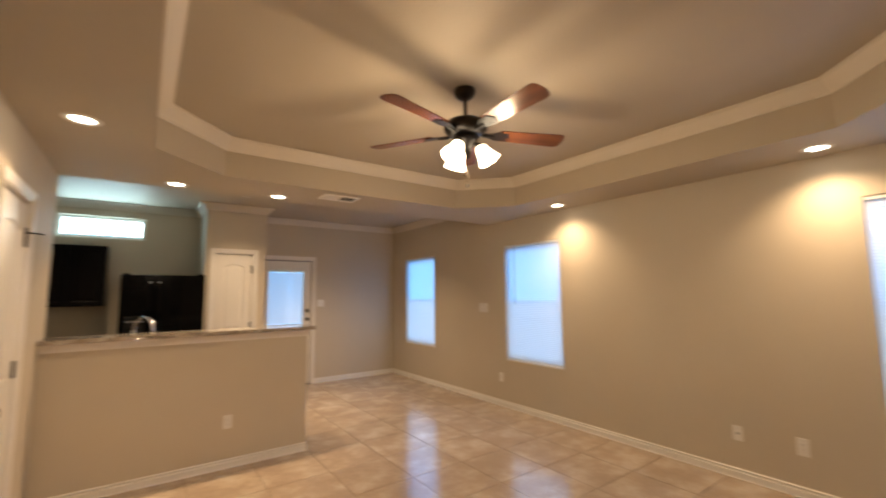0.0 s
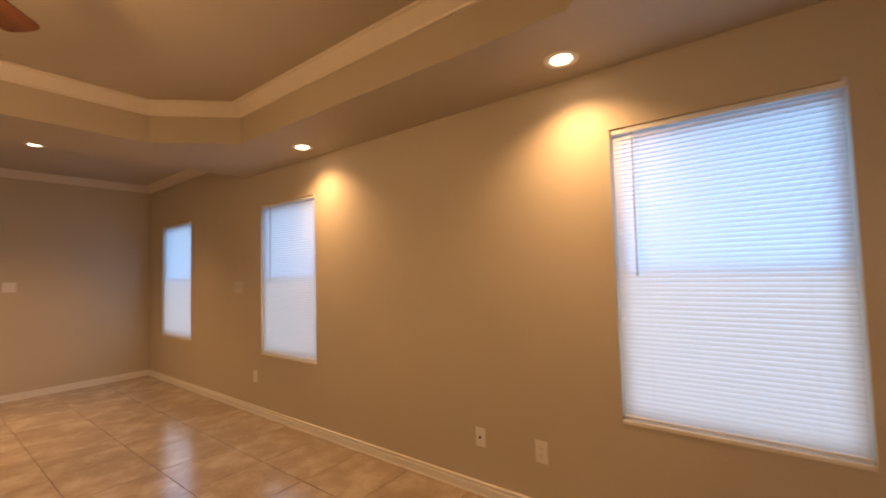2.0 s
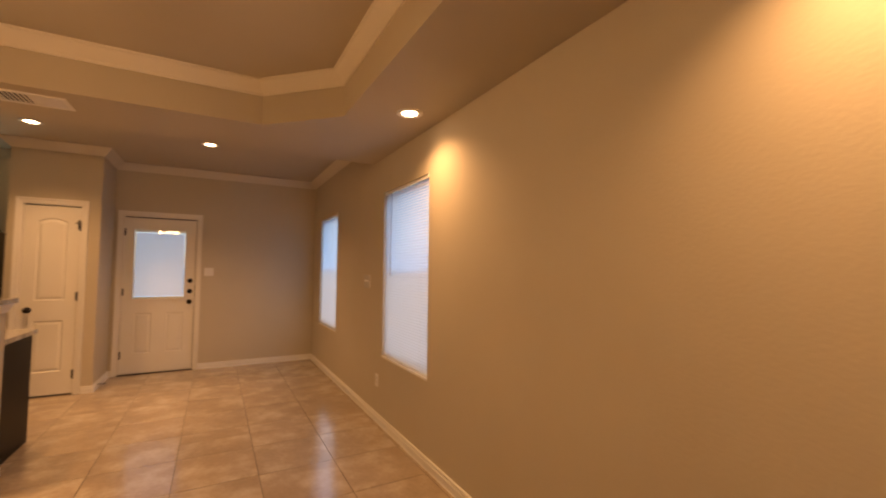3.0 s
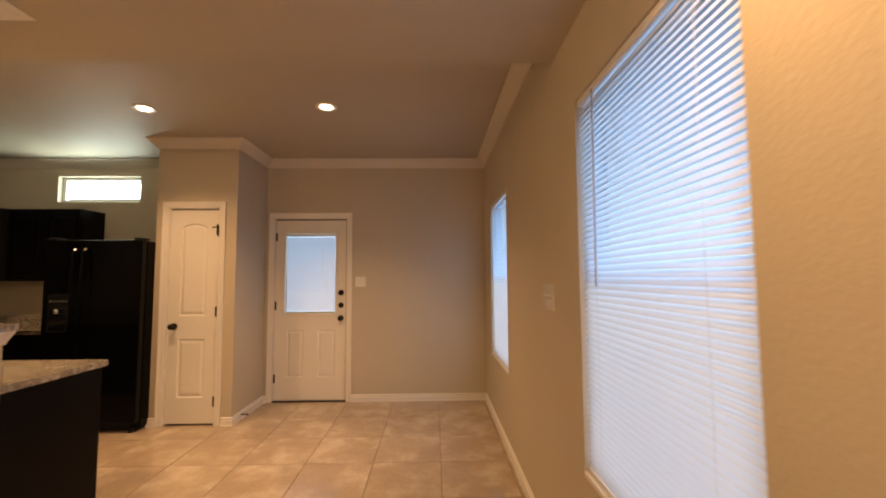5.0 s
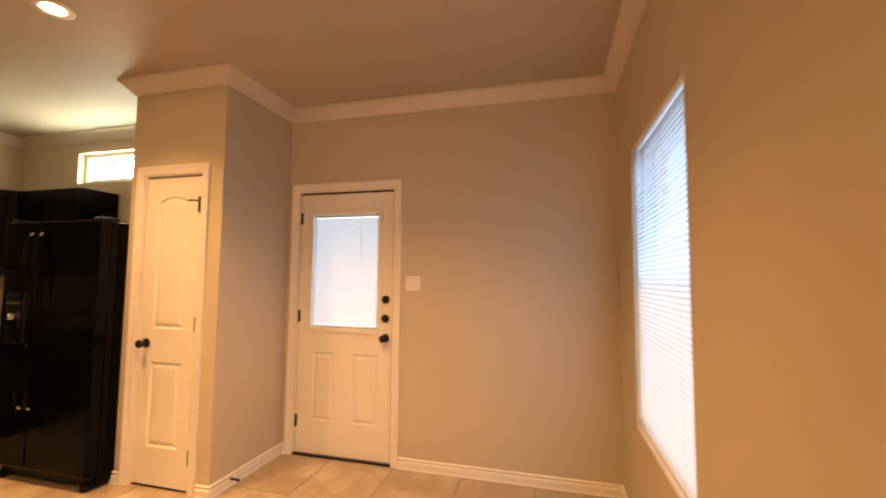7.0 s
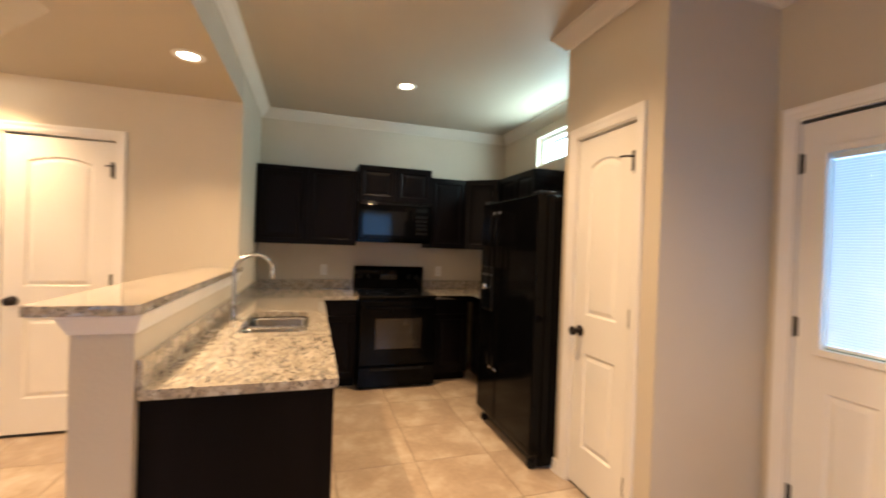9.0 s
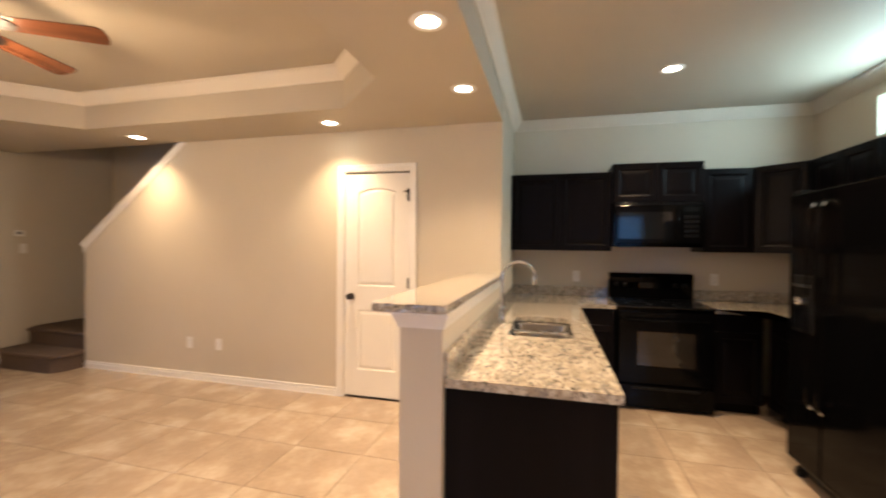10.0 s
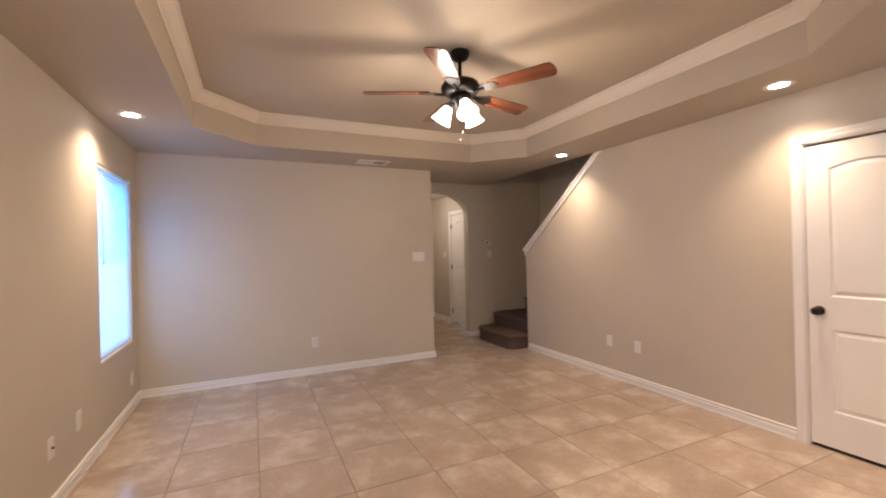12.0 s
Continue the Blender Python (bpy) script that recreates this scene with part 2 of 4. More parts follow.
def lathe(profile, segments=24, cx=0.0, cy=0.0, bm=None):
    """Turn (radius, z) pairs round the z axis."""
    bm = bm or bmesh.new()
    rings = []
    for r, z in profile:
        if r < 1e-6:
            rings.append([bm.verts.new((cx, cy, z))])
        else:
            rings.append([bm.verts.new((cx + r * math.cos(2 * math.pi * k / segments), cy + r * math.sin(2 * math.pi * k / segments), z)) for k in range(segments)])
    for a, b in zip(rings, rings[1:]):
        for k in range(segments):
            q = [a[k % len(a)], a[(k + 1) % len(a)], b[(k + 1) % len(b)], b[k % len(b)]]
            q = list(dict.fromkeys(q))
            if len(q) > 2:
                bm.faces.new(q)
    return bm


def prism(points, depth, bm=None, axis="y"):
    """Extrude a closed outline of (u, w) pairs: along y (u=x, w=z), x (u=y, w=z) or z (u=x, w=y). depth: (from, to)."""
    bm = bm or bmesh.new()
    def at(u, w, d):
        return {"y": (u, d, w), "x": (d, u, w), "z": (u, w, d)}[axis]
    a = [bm.verts.new(at(u, w, depth[0])) for u, w in points]
    b = [bm.verts.new(at(u, w, depth[1])) for u, w in points]
    bm.faces.new(a), bm.faces.new(b[::-1])
    for k in range(len(a)):
        j = (k + 1) % len(a)
        bm.faces.new((a[k], b[k], b[j], a[j]))
    return bm


def tube(points, radius, segments=10, bm=None):
    """A round rod along points."""
    bm = bm or bmesh.new()
    rings = []
    n = len(points)
    ps = [Vector(p) for p in points]
    for i, p in enumerate(ps):
        d = (ps[min(i + 1, n - 1)] - ps[max(i - 1, 0)]).normalized()
        q = d.to_track_quat("Z", "Y")
        r = radius[i] if isinstance(radius, (list, tuple)) else radius
        rings.append([bm.verts.new(p + q @ Vector((r * math.cos(2 * math.pi * k / segments), r * math.sin(2 * math.pi * k / segments), 0))) for k in range(segments)])
    for a, b in zip(rings, rings[1:]):
        for k in range(segments):
            bm.faces.new((a[k], a[(k + 1) % segments], b[(k + 1) % segments], b[k]))
    bm.faces.new(rings[0][::-1]), bm.faces.new(rings[-1])
    return bm


def sweep(profile, path, closed=False, bm=None):
    """Run a moulding's (out, up) profile along a plan path of (x, y, z), with mitred corners; out is to the path's left."""
    bm = bm or bmesh.new()
    n = len(path)
    ps = [Vector(p) for p in path]
    rings = []
    for i, p in enumerate(ps):
        prv = ps[i - 1] if (closed or i > 0) else None
        nxt = ps[(i + 1) % n] if (closed or i < n - 1) else None
        d0 = (p - prv).normalized() if prv is not None else (nxt - p).normalized()
        d1 = (nxt - p).normalized() if nxt is not None else d0
        n0, n1 = Vector((-d0.y, d0.x, 0)), Vector((-d1.y, d1.x, 0))
        mt = (n0 + n1).normalized()
        k = 1 / max(0.3, mt.dot(n0))
        rings.append([bm.verts.new(p + mt * (o * k) + Vector((0, 0, u))) for o, u in profile])
    pairs = list(zip(rings, rings[1:])) + ([(rings[-1], rings[0])] if closed else [])
    m = len(profile)
    for a, b in pairs:
        for k in range(m):
            bm.faces.new((a[k], a[(k + 1) % m], b[(k + 1) % m], b[k]))
    if not closed:
        bm.faces.new(rings[0][::-1]), bm.faces.new(rings[-1])
    return bm


def structure(name, bm, mat, label, category, smooth=False):
    return tagged(part(name, bm, mat, smooth=smooth), label, category, kind="structure")


def wall_rows(a0, a1, z0, z1, holes):
    """Split a wall's face (a = the run, z) round rectangular holes (a0, a1, z0, z1) into rectangles."""
    out, at = [], a0
    for h0, h1, g0, g1 in sorted(holes):
        out.append((at, h0, z0, z1))
        if g0 > z0:
            out.append((h0, h1, z0, g0))
        if g1 < z1:
            out.append((h0, h1, g1, z1))
        at = h1
    out.append((at, a1, z0, z1))
    return [r for r in out if r[1] - r[0] > 1e-4]


# ---- the shell ----
T = 0.12
TOP = 2.95
structure("wall_east", boxes(*[(XE, XE + T, a, b, c, d) for a, b, c, d in wall_rows(YS - T, YN + T, -0.1, TOP, [(y0, y1, WZ0, WZ1) for y0, y1 in WINDOWS])]), M_WALL, "beige orange-peel painted wall with three windows", "wall")
structure("wall_north", boxes(*[(a, b, YN, YN + T, c, d) for a, b, c, d in wall_rows(XK - T, XE, -0.1, TOP, [(-0.880, 0.040, 2.248, 2.546), (1.575, 2.391, -0.1, 2.058)])]), M_WALL, "beige painted wall with the back door and a high window", "wall")
structure("wall_kitchen", boxes((XK - T, XK, YH0, YN, -0.1, TOP)), M_WALL, "beige painted kitchen wall behind the range", "wall")
structure("wall_kitchen_south", boxes((XK, XW - 0.11, YH0, YH1, -0.1, TOP)), M_WALL, "beige painted short kitchen wall", "wall")
STAIR_Y0, STAIR_Y1, STAIR_Z = -0.365, 0.985, 1.365
wbm = bmesh.new()
prism([(STAIR_Y0, -0.1), (2.811, -0.1), (2.811, 2.089), (3.457, 2.089), (3.457, -0.1), (YH1, -0.1), (YH1, TOP), (STAIR_Y1, TOP), (STAIR_Y1, ZS), (STAIR_Y0, STAIR_Z)], (XW - 0.11, XW), wbm, "x")
structure("wall_west", wbm, M_WALL, "beige painted wall under the stairs with a closet door", "wall")
structure("wall_south", boxes((XH, XE, YS - T, YS, -0.1, TOP)), M_WALL, "beige painted wall beside the hall", "wall")
structure("wall_hall_east", boxes((XH, XH + T, -3.6, YS - T, -0.1, TOP)), M_WALL, "beige painted hall wall", "wall")
# arch wall
AX0, AX1, ASP, ATOP = -0.197, XH, 1.93, 2.27
arch = [(-0.73, -0.1), (AX0, -0.1), (AX0, ASP)]
for k in range(1, 17):
    u = math.pi * (1 - k / 16)
    arch.append(((AX0 + AX1) / 2 + (AX1 - AX0) / 2 * math.cos(u), ASP + (ATOP - ASP) * math.sin(u)))
arch += [(AX1, TOP), (-0.73, TOP)]
structure("wall_arch", prism(arch, (YA - 0.14, YA)), M_WALL, "beige painted wall with an arched opening", "wall")
structure("wall_foyer", boxes((-0.53 - T, -0.53, -3.6, -2.77, -0.1, TOP), (-0.53 - T, -0.53, -2.03, YA - 0.14, -0.1, TOP), (-0.53 - T, -0.53, -2.77, -2.03, 2.06, TOP), (-0.53 - T, XH + T, -3.72, -3.6, -0.1, TOP)), M_WALL, "beige painted foyer wall behind the arch", "wall")
# stairwell, closed out of view at the top so that it stays dark
structure("wall_stairwell", boxes((-1.62 - T, -1.62, YA - T, 4.1, -0.1, 5.2), (-1.62, -0.73, YA - T, YA, -0.1, 5.2), (-1.62, XW - 0.11, 4.0, 4.1, -0.1, 5.2), (XW - 0.11, XW - 0.02, YA, 4.0, TOP, 5.2)), M_WALL, "beige stairwell wall in shadow", "wall")
structure("ceiling_stairwell", boxes((-1.75, XW, YA - T, 4.1, 5.2, 5.3)), M_CEIL_DIM, "unseen ceiling added to keep the stairwell dark", "ceiling")
# half wall under the bar
structure("half_wall", boxes((XW, 1.397, YH0, YH1, -0.1, 1.140)), M_WALL, "beige painted half wall under the raised bar", "wall")

# ceilings: soffit ring with a tray, main ceiling, hall ceiling
OCT = [(TX0 + TC, TY0), (TX1 - TC, TY0), (TX1, TY0 + TC), (TX1, TY1 - TC), (TX1 - TC, TY1), (TX0 + TC, TY1), (TX0, TY1 - TC), (TX0, TY0 + TC)]
sbm = bmesh.new()
outer = [(XW, YS), (XE, YS), (XE, YH1), (XW, YH1)]
lo_o = [sbm.verts.new((x, y, ZS)) for x, y in outer]
lo_i = [sbm.verts.new((x, y, ZS)) for x, y in OCT]
hi_i = [sbm.verts.new((x, y, ZC)) for x, y in OCT]
hi_n = [sbm.verts.new((x, YH1, ZC)) for x in (XE, XW)]
for k in range(8):
    sbm.faces.new((lo_i[k], lo_i[(k + 1) % 8], hi_i[(k + 1) % 8], hi_i[k]))
for c, (a, b, d, e) in enumerate(((7, 0, 1, None), (1, 2, 3, None), (3, 4, 5, None), (5, 6, 7, None))):
    o0, o1 = lo_o[c], lo_o[(c + 1) % 4]
    sbm.faces.new((o0, lo_i[a], lo_i[b])), sbm.faces.new((o0, lo_i[b], lo_i[d], o1))
sbm.faces.new(hi_i)
sbm.faces.new((lo_o[2], lo_o[3], hi_n[1], hi_n[0]))
structure("ceiling_living", sbm, M_CEIL_DIM, "beige tray ceiling with a lowered soffit", "ceiling")
structure("ceiling_kitchen", boxes((XK, XE, YH1 - 0.004, YN, ZC, ZC + 0.1)), M_CEIL_DIM, "beige painted kitchen and dining ceiling", "ceiling")
structure("ceiling_hall", boxes((XW, XH, -3.6, YS, ZS, ZS + 0.1)), M_CEIL_DIM, "beige painted hall ceiling", "ceiling")
# unseen slabs above the ceilings, added to keep sky light out
structure("roof_slab", boxes((XK - 0.3, XE + 0.4, -3.9, YN + 0.4, 5.31, 5.4)), M_CONC, "plain unseen roof slab added to keep sky light out", "roof")
structure("upper_floor", boxes((XW, XE + T, YS - T, YN + T, TOP, TOP + 0.1), (XK - T, XW, YH1, YN + T, TOP, TOP + 0.1), (XW, XH + T, -3.72, YS - T, TOP, TOP + 0.1)), M_CONC, "plain unseen slab added over the rooms to keep sky light out", "ceiling")
# pantry
structure("wall_pantry_front", prism([(0.71, -0.1), (0.828, -0.1), (0.828, 2.089), (1.316, 2.089), (1.316, -0.1), (XP, -0.1), (XP, ZC), (0.71, ZC)], (YP, YP + 0.1)), M_WALL, "beige painted pantry closet front with a narrow door", "wall")
structure("wall_pantry_west", boxes((0.71, 0.81, YP + 0.1, YN, -0.1, ZC)), M_WALL, "beige painted pantry closet side beside the refrigerator", "wall")
structure("wall_pantry_east", boxes((XP - 0.1, XP, YP + 0.1, YN, -0.1, ZC)), M_WALL, "beige painted pantry closet side beside the back door", "wall")
# floor bed and ground
structure("floor", boxes((XK, XE, YH1, YN, -0.1, -0.004), (XW - 0.11, XE, YS - T, YH1, -0.1, -0.004), (-1.62, XH, -3.6, YS - T, -0.1, -0.004), (-1.62, XW - 0.11, YS - T, 4.0, -0.1, -0.004)), M_GROUT, "dark grout bed under the floor tiles", "floor")
structure("ground", boxes((-300, 300, -300, 300, -0.4, -0.15)), M_GRASS, "grass ground round the house", "ground")

# ---- mouldings ----
BASE = [(0, 0), (0.019, 0), (0.019, 0.004), (0.016, 0.010), (0.016, 0.046), (0.014, 0.051), (0.005, 0.054), (0.005, 0.061), (0.012, 0.064), (0.013, 0.069), (0.010, 0.075), (0.0, 0.077)]
CROWN = [(0, 0), (0, -0.095), (0.012, -0.095), (0.018, -0.082), (0.030, -0.070), (0.062, -0.030), (0.072, -0.018), (0.085, -0.012), (0.085, 0)]


def baseboard(*path):
    return structure("baseboard", sweep(BASE, [(x, y, 0) for x, y in path]), M_TRIM, "white painted wooden baseboard", "baseboard")


def crown(z, *path, closed=False):
    return structure("crown_trim", sweep(CROWN, [(x, y, z) for x, y in path], closed), M_CROWN, "cream painted crown moulding", "crown moulding")


baseboard((XH, -3.6), (XH, YS), (XE, YS), (XE, YN), (2.452, YN))
baseboard((1.514, YN), (XP, YN), (XP, YP), (1.378, YP))
baseboard((0.766, YP), (0.71, YP), (0.71, YP + 0.05))
baseboard((XW, YH0), (XW, 3.519))
baseboard((XW, 2.750), (XW, -0.345))
baseboard((1.397, YH1), (1.397, YH0), (XW + 0.014, YH0))
baseboard((-0.73, YA), (AX0, YA), (AX0, YA - 0.14), (-0.53, YA - 0.14), (-0.53, -1.960))
baseboard((-0.53, -2.840), (-0.53, -3.6), (XH, -3.6))
crown(ZC, (XK, YH1), (XE, YH1), (XE, YN), (XP, YN), (XP, YP), (0.71, YP), (0.71, YN), (XK, YN), closed=True)
crown(ZC, *OCT, closed=True)


# ---- windows with blinds ----
def window(name, y0, y1):
    """A vinyl single-hung window in the east wall, recessed in a drywall return, with a stool."""
    w = empty(name, pose(XE, (y0 + y1) / 2, WZ0), "white vinyl single-hung window in a drywall return", "window", kind="structure")
    h, b, zt = (y1 - y0) / 2, 0.035, WZ1 - WZ0
    part("window_frame", boxes((0.06, 0.115, -h, -h + b, 0, zt), (0.06, 0.115, h - b, h, 0, zt), (0.06, 0.115, -h + b, h - b, 0, b), (0.06, 0.115, -h + b, h - b, zt - b, zt), (0.065, 0.11, -h + b, h - b, zt / 2 - 0.02, zt / 2 + 0.02)), M_VINYL, w)
    for z0, z1 in ((b, zt / 2 - 0.02), (zt / 2 + 0.02, zt - b)):
        p = part("pane", boxes((0.098, 0.102, -h + b, h - b, z0, z1)), M_GLASS, w)
        p.visible_shadow = False
    part("window_sill", boxes((-0.003, 0.06, -h + 0.001, h - 0.001, -0.018, 0.002), bevel=0.003), M_TRIM, w)
    return w


def slat_mesh(length, width, tilt):
    bm = bmesh.new()
    n = 4
    rows = []
    for k in range(n + 1):
        s = (k / n - 0.5) * width
        arc = 0.0036 * (1 - (2 * k / n - 1) ** 2)
        c, d = math.cos(tilt), math.sin(tilt)
        rows.append([bm.verts.new((s * c - arc * d, e * length / 2, s * d + arc * c)) for e in (-1, 1)])
    for a, b in zip(rows, rows[1:]):
        bm.faces.new((a[0], a[1], b[1], b[0]))
    me = mesh_of("slat", bm, M_BLIND, smooth=True)
    return me


def blind(m, length, height, label, wand=0.12, pitch=0.0222, group="", tilt=59):
    """Closed mini blinds: local x out of the room, y along the window, z up from the sill."""
    w = empty("window_blind", m, label, "blinds", group=group)
    k = pitch / 0.0222
    part("headrail", boxes((-0.015 * k, 0.013 * k, -length / 2, length / 2, height - 0.028, height - 0.002), bevel=0.002), M_VINYL, w)
    part("bottom_rail", boxes((-0.011 * k, 0.011 * k, -length / 2, length / 2, 0.006, 0.020), bevel=0.003), M_VINYL, w)
    me = slat_mesh(length - 0.006, 0.025 * k, radians(tilt))
    z = 0.032
    while z < height - 0.036:
        s = new("slat", me)
        s.parent, s.location = w, (0, 0, z)
        z += pitch
    if wand:
        part("bracket", boxes((-0.026, 0.004, -length / 2 - 0.004, -length / 2 + 0.008, height - 0.030, height + 0.010), bevel=0.002), M_VINYL, w, "small white mounting bracket at the headrail end")
    for y in (-length * 0.34, length * 0.34):
        part("ladder_cord", tube([(-0.0125 * k, y, 0.02), (-0.0125 * k, y, height - 0.03)], 0.0008, 5), M_VINYL, w)
    if wand:
        part("tilt_wand", tube([(-0.022, length / 2 - wand, height - 0.03), (-0.025, length / 2 - wand + 0.004, height - 0.76)], 0.0042, 8), M_WAND, w, "greyish clear plastic tilt wand")
    return w


for k, (y0, y1) in enumerate(WINDOWS):
    window("window_%d" % (k + 1), y0, y1)
    blind(pose(XE + 0.022, (y0 + y1) / 2, WZ0 + 0.003), y1 - y0 - 0.014, WZ1 - WZ0 - 0.004, "white closed mini blinds glowing with daylight in the window", group="blinds of the side windows", wand=0.175 if k == 1 else 0.10)

# high fixed window in the kitchen's north wall
hw = empty("window_4", pose(-0.420, YN, 2.249), "small high fixed window with a white frame over the kitchen", "window", kind="structure")
part("window_frame", boxes((-0.460, -0.42, 0.06, 0.115, 0, 0.296), (0.42, 0.460, 0.06, 0.115, 0, 0.296), (-0.42, 0.42, 0.06, 0.115, 0, 0.035), (-0.42, 0.42, 0.06, 0.115, 0.261, 0.296)), M_VINYL, hw)
part("pane", boxes((-0.42, 0.42, 0.098, 0.102, 0.035, 0.261)), M_GLASS, hw).visible_shadow = False


# ---- doors ----
def panel_outline(x0, x1, z0, z1, rise):
    """Outline of a door panel; rise lifts the middle of its top into a shallow arch."""
    pts = [(x0, z0), (x1, z0), (x1, z1)]
    if rise:
        for k in range(1, 12):
            u = k / 12
            pts.append((x1 + (x0 - x1) * u, z1 + rise * (1 - (2 * u - 1) ** 2)))
    return pts + [(x0, z1)]


def moulded_leaf(width, height, panels, thick=0.035, hole=None):
    """A moulded door leaf: front face at y=0 looking to -y, each panel sunk with a sloped moulding and a raised field."""
    bm = bmesh.new()
    # face as a sheet with holes, made strip by strip
    front = []
    for x0, x1, z0, z1, rise in panels:
        pts = panel_outline(x0, x1, z0, z1, rise)
        cx, cz = (x0 + x1) / 2, (z0 + z1) / 2
        def ring(inset, depth):
            k = len(pts)
            out = []
            for i, (x, z) in enumerate(pts):
                dx, dz = (x - cx), (z - cz)
                out.append(bm.verts.new((x - inset * (1 if dx > 0 else -1) * min(1, abs(dx) / (x1 - x0) * 2), depth, z - inset * (1 if dz > 0 else -1))))
            return out
        rings = [ring(0, 0.0), ring(0.008, 0.009), ring(0.015, 0.0095), ring(0.036, 0.002), ring(0.042, 0.0015)]
        for a, b in zip(rings, rings[1:]):
            for i in range(len(a)):
                j = (i + 1) % len(a)
                bm.faces.new((a[i], a[j], b[j], b[i]))
        bm.faces.new(rings[-1])
        front.append(rings[0])
    loop = [bm.verts.new(p) for p in ((0, 0, 0), (width, 0, 0), (width, 0, height), (0, 0, height))]
    cut = [bm.verts.new((x, 0, z)) for x, z in ((hole[0], hole[2]), (hole[1], hole[2]), (hole[1], hole[3]), (hole[0], hole[3]))] if hole else []
    edges = []
    for r in front + [loop] + ([cut] if cut else []):
        for i in range(len(r)):
            a, b = r[i], r[(i + 1) % len(r)]
            edges.append(bm.edges.get((a, b)) or bm.edges.new((a, b)))
    bmesh.ops.triangle_fill(bm, use_beauty=True, use_dissolve=False, edges=edges, normal=(0, -1, 0))
    back = [bm.verts.new((v.co.x, thick, v.co.z)) for v in loop]
    if cut:
        far = [bm.verts.new((v.co.x, thick, v.co.z)) for v in cut]
        for i in range(4):
            j = (i + 1) % 4
            bm.faces.new((cut[i], cut[j], far[j], far[i])), bm.faces.new((back[i], back[j], far[j], far[i]))
    else:
        bm.faces.new(back)
    for i in range(4):
        j = (i + 1) % 4
        bm.faces.new((loop[i], loop[j], back[j], back[i]))
    return bm


def knob(parent, x, z, label="oil-rubbed bronze door knob"):
    bm = lathe([(0.0, 0.0), (0.032, 0.0), (0.032, 0.006), (0.024, 0.010), (0.011, 0.013), (0.010, 0.030), (0.020, 0.038), (0.027, 0.048), (0.027, 0.058), (0.018, 0.066), (0.0, 0.068)], 20)
    return part("door_handle", bm, M_BRONZE, parent, label, True, pose(x, 0, z, 90))


def hinge(parent, x, z, mat):
    bm = boxes((-0.016, 0.016, -0.003, 0.004, -0.045, 0.045))
    tube([(0, -0.007, -0.05), (0, -0.007, 0.05)], 0.006, 8, bm)
    return part("hinge", bm, mat, parent, m=pose(x, 0, z))


def casing(parent, width, height, w=0.058, jamb=0.013):
    """Door casing round an opening: local x along the wall, -y into the room."""
    prof = [(0, 0), (0, -0.008), (w * 0.25, -0.011), (w * 0.5, -0.012), (w * 0.8, -0.017), (w, -0.017), (w, 0)]
    o = jamb
    bm = bmesh.new()
    corners = [(-o, 0), (-o, height + o), (width + o, height + o), (width + o, 0)]
    outs = [(-1, 0), (-1, 1), (1, 1), (1, 0)]
    rings = [[bm.verts.new((cx + ox * u, d, cz + oz * u)) for u, d in prof] for (cx, cz), (ox, oz) in zip(corners, outs)]
    for a, b in zip(rings, rings[1:]):
        for k in range(len(prof)):
            j = (k + 1) % len(prof)
            bm.faces.new((a[k], a[j], b[j], b[k]))
    bm.faces.new(rings[0]), bm.faces.new(rings[-1])
    part("casing", bm, M_TRIM, parent)
    part("jamb", boxes((-jamb, -0.003, 0.001, 0.1, 0, height + jamb), (width + 0.003, width + jamb, 0.001, 0.1, 0, height + jamb), (-0.003, width + 0.003, 0.001, 0.1, height + 0.003, height + jamb)), M_TRIM, parent)


def closet_door(name, m, width, label, knob_left=True, hook=False, hinges=(0.22, 1.06, 1.83), mat=None):
    """Two-panel arched-top interior door, hinged opposite its knob. Local x along the wall to the right, -y into the room."""
    d = empty(name, m, label, "door", kind="structure")
    H = 2.048
    s = 0.105 if width < 0.55 else 0.125
    leaf = part("leaf", moulded_leaf(width, H - 0.028, [(s, width - s, 0.240, 0.785, 0), (s, width - s, 1.004, 1.855, 0.036)]), M_DOOR, d, m=pose(0, 0.012, 0.018))
    kx = 0.062 if knob_left else width - 0.062
    hx = width + 0.003 if knob_left else -0.003
    knob(leaf, kx, 0.905)
    for z in hinges:
        hinge(leaf, hx, z - 0.018, mat or M_BRONZE)
    casing(d, width, H)
    if hook:
        bm = boxes((-0.009, 0.009, -0.012, 0.0, -0.05, 0.05))
        tube([(0, -0.012, 0.02), (0, -0.06, 0.018), (-0.012, -0.085, 0.012)], 0.005, 8, bm)
        part("hinge_stop", bm, M_BRONZE, leaf, "bronze hinge-pin door stop", m=pose(hx - 0.012, 0, hinges[2] - 0.0))
    # dark strip laid in for the shade of the gap below the leaf
    part("threshold", boxes((0, width, 0.02, 0.09, 0.0, 0.004)), M_SLOT, d, "dark strip put in for the shaded gap under the leaf")
    return d


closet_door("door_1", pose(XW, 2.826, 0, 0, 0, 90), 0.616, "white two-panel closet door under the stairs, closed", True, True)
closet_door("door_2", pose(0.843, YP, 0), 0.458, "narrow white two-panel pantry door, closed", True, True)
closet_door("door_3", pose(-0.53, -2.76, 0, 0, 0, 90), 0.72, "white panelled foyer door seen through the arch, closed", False)

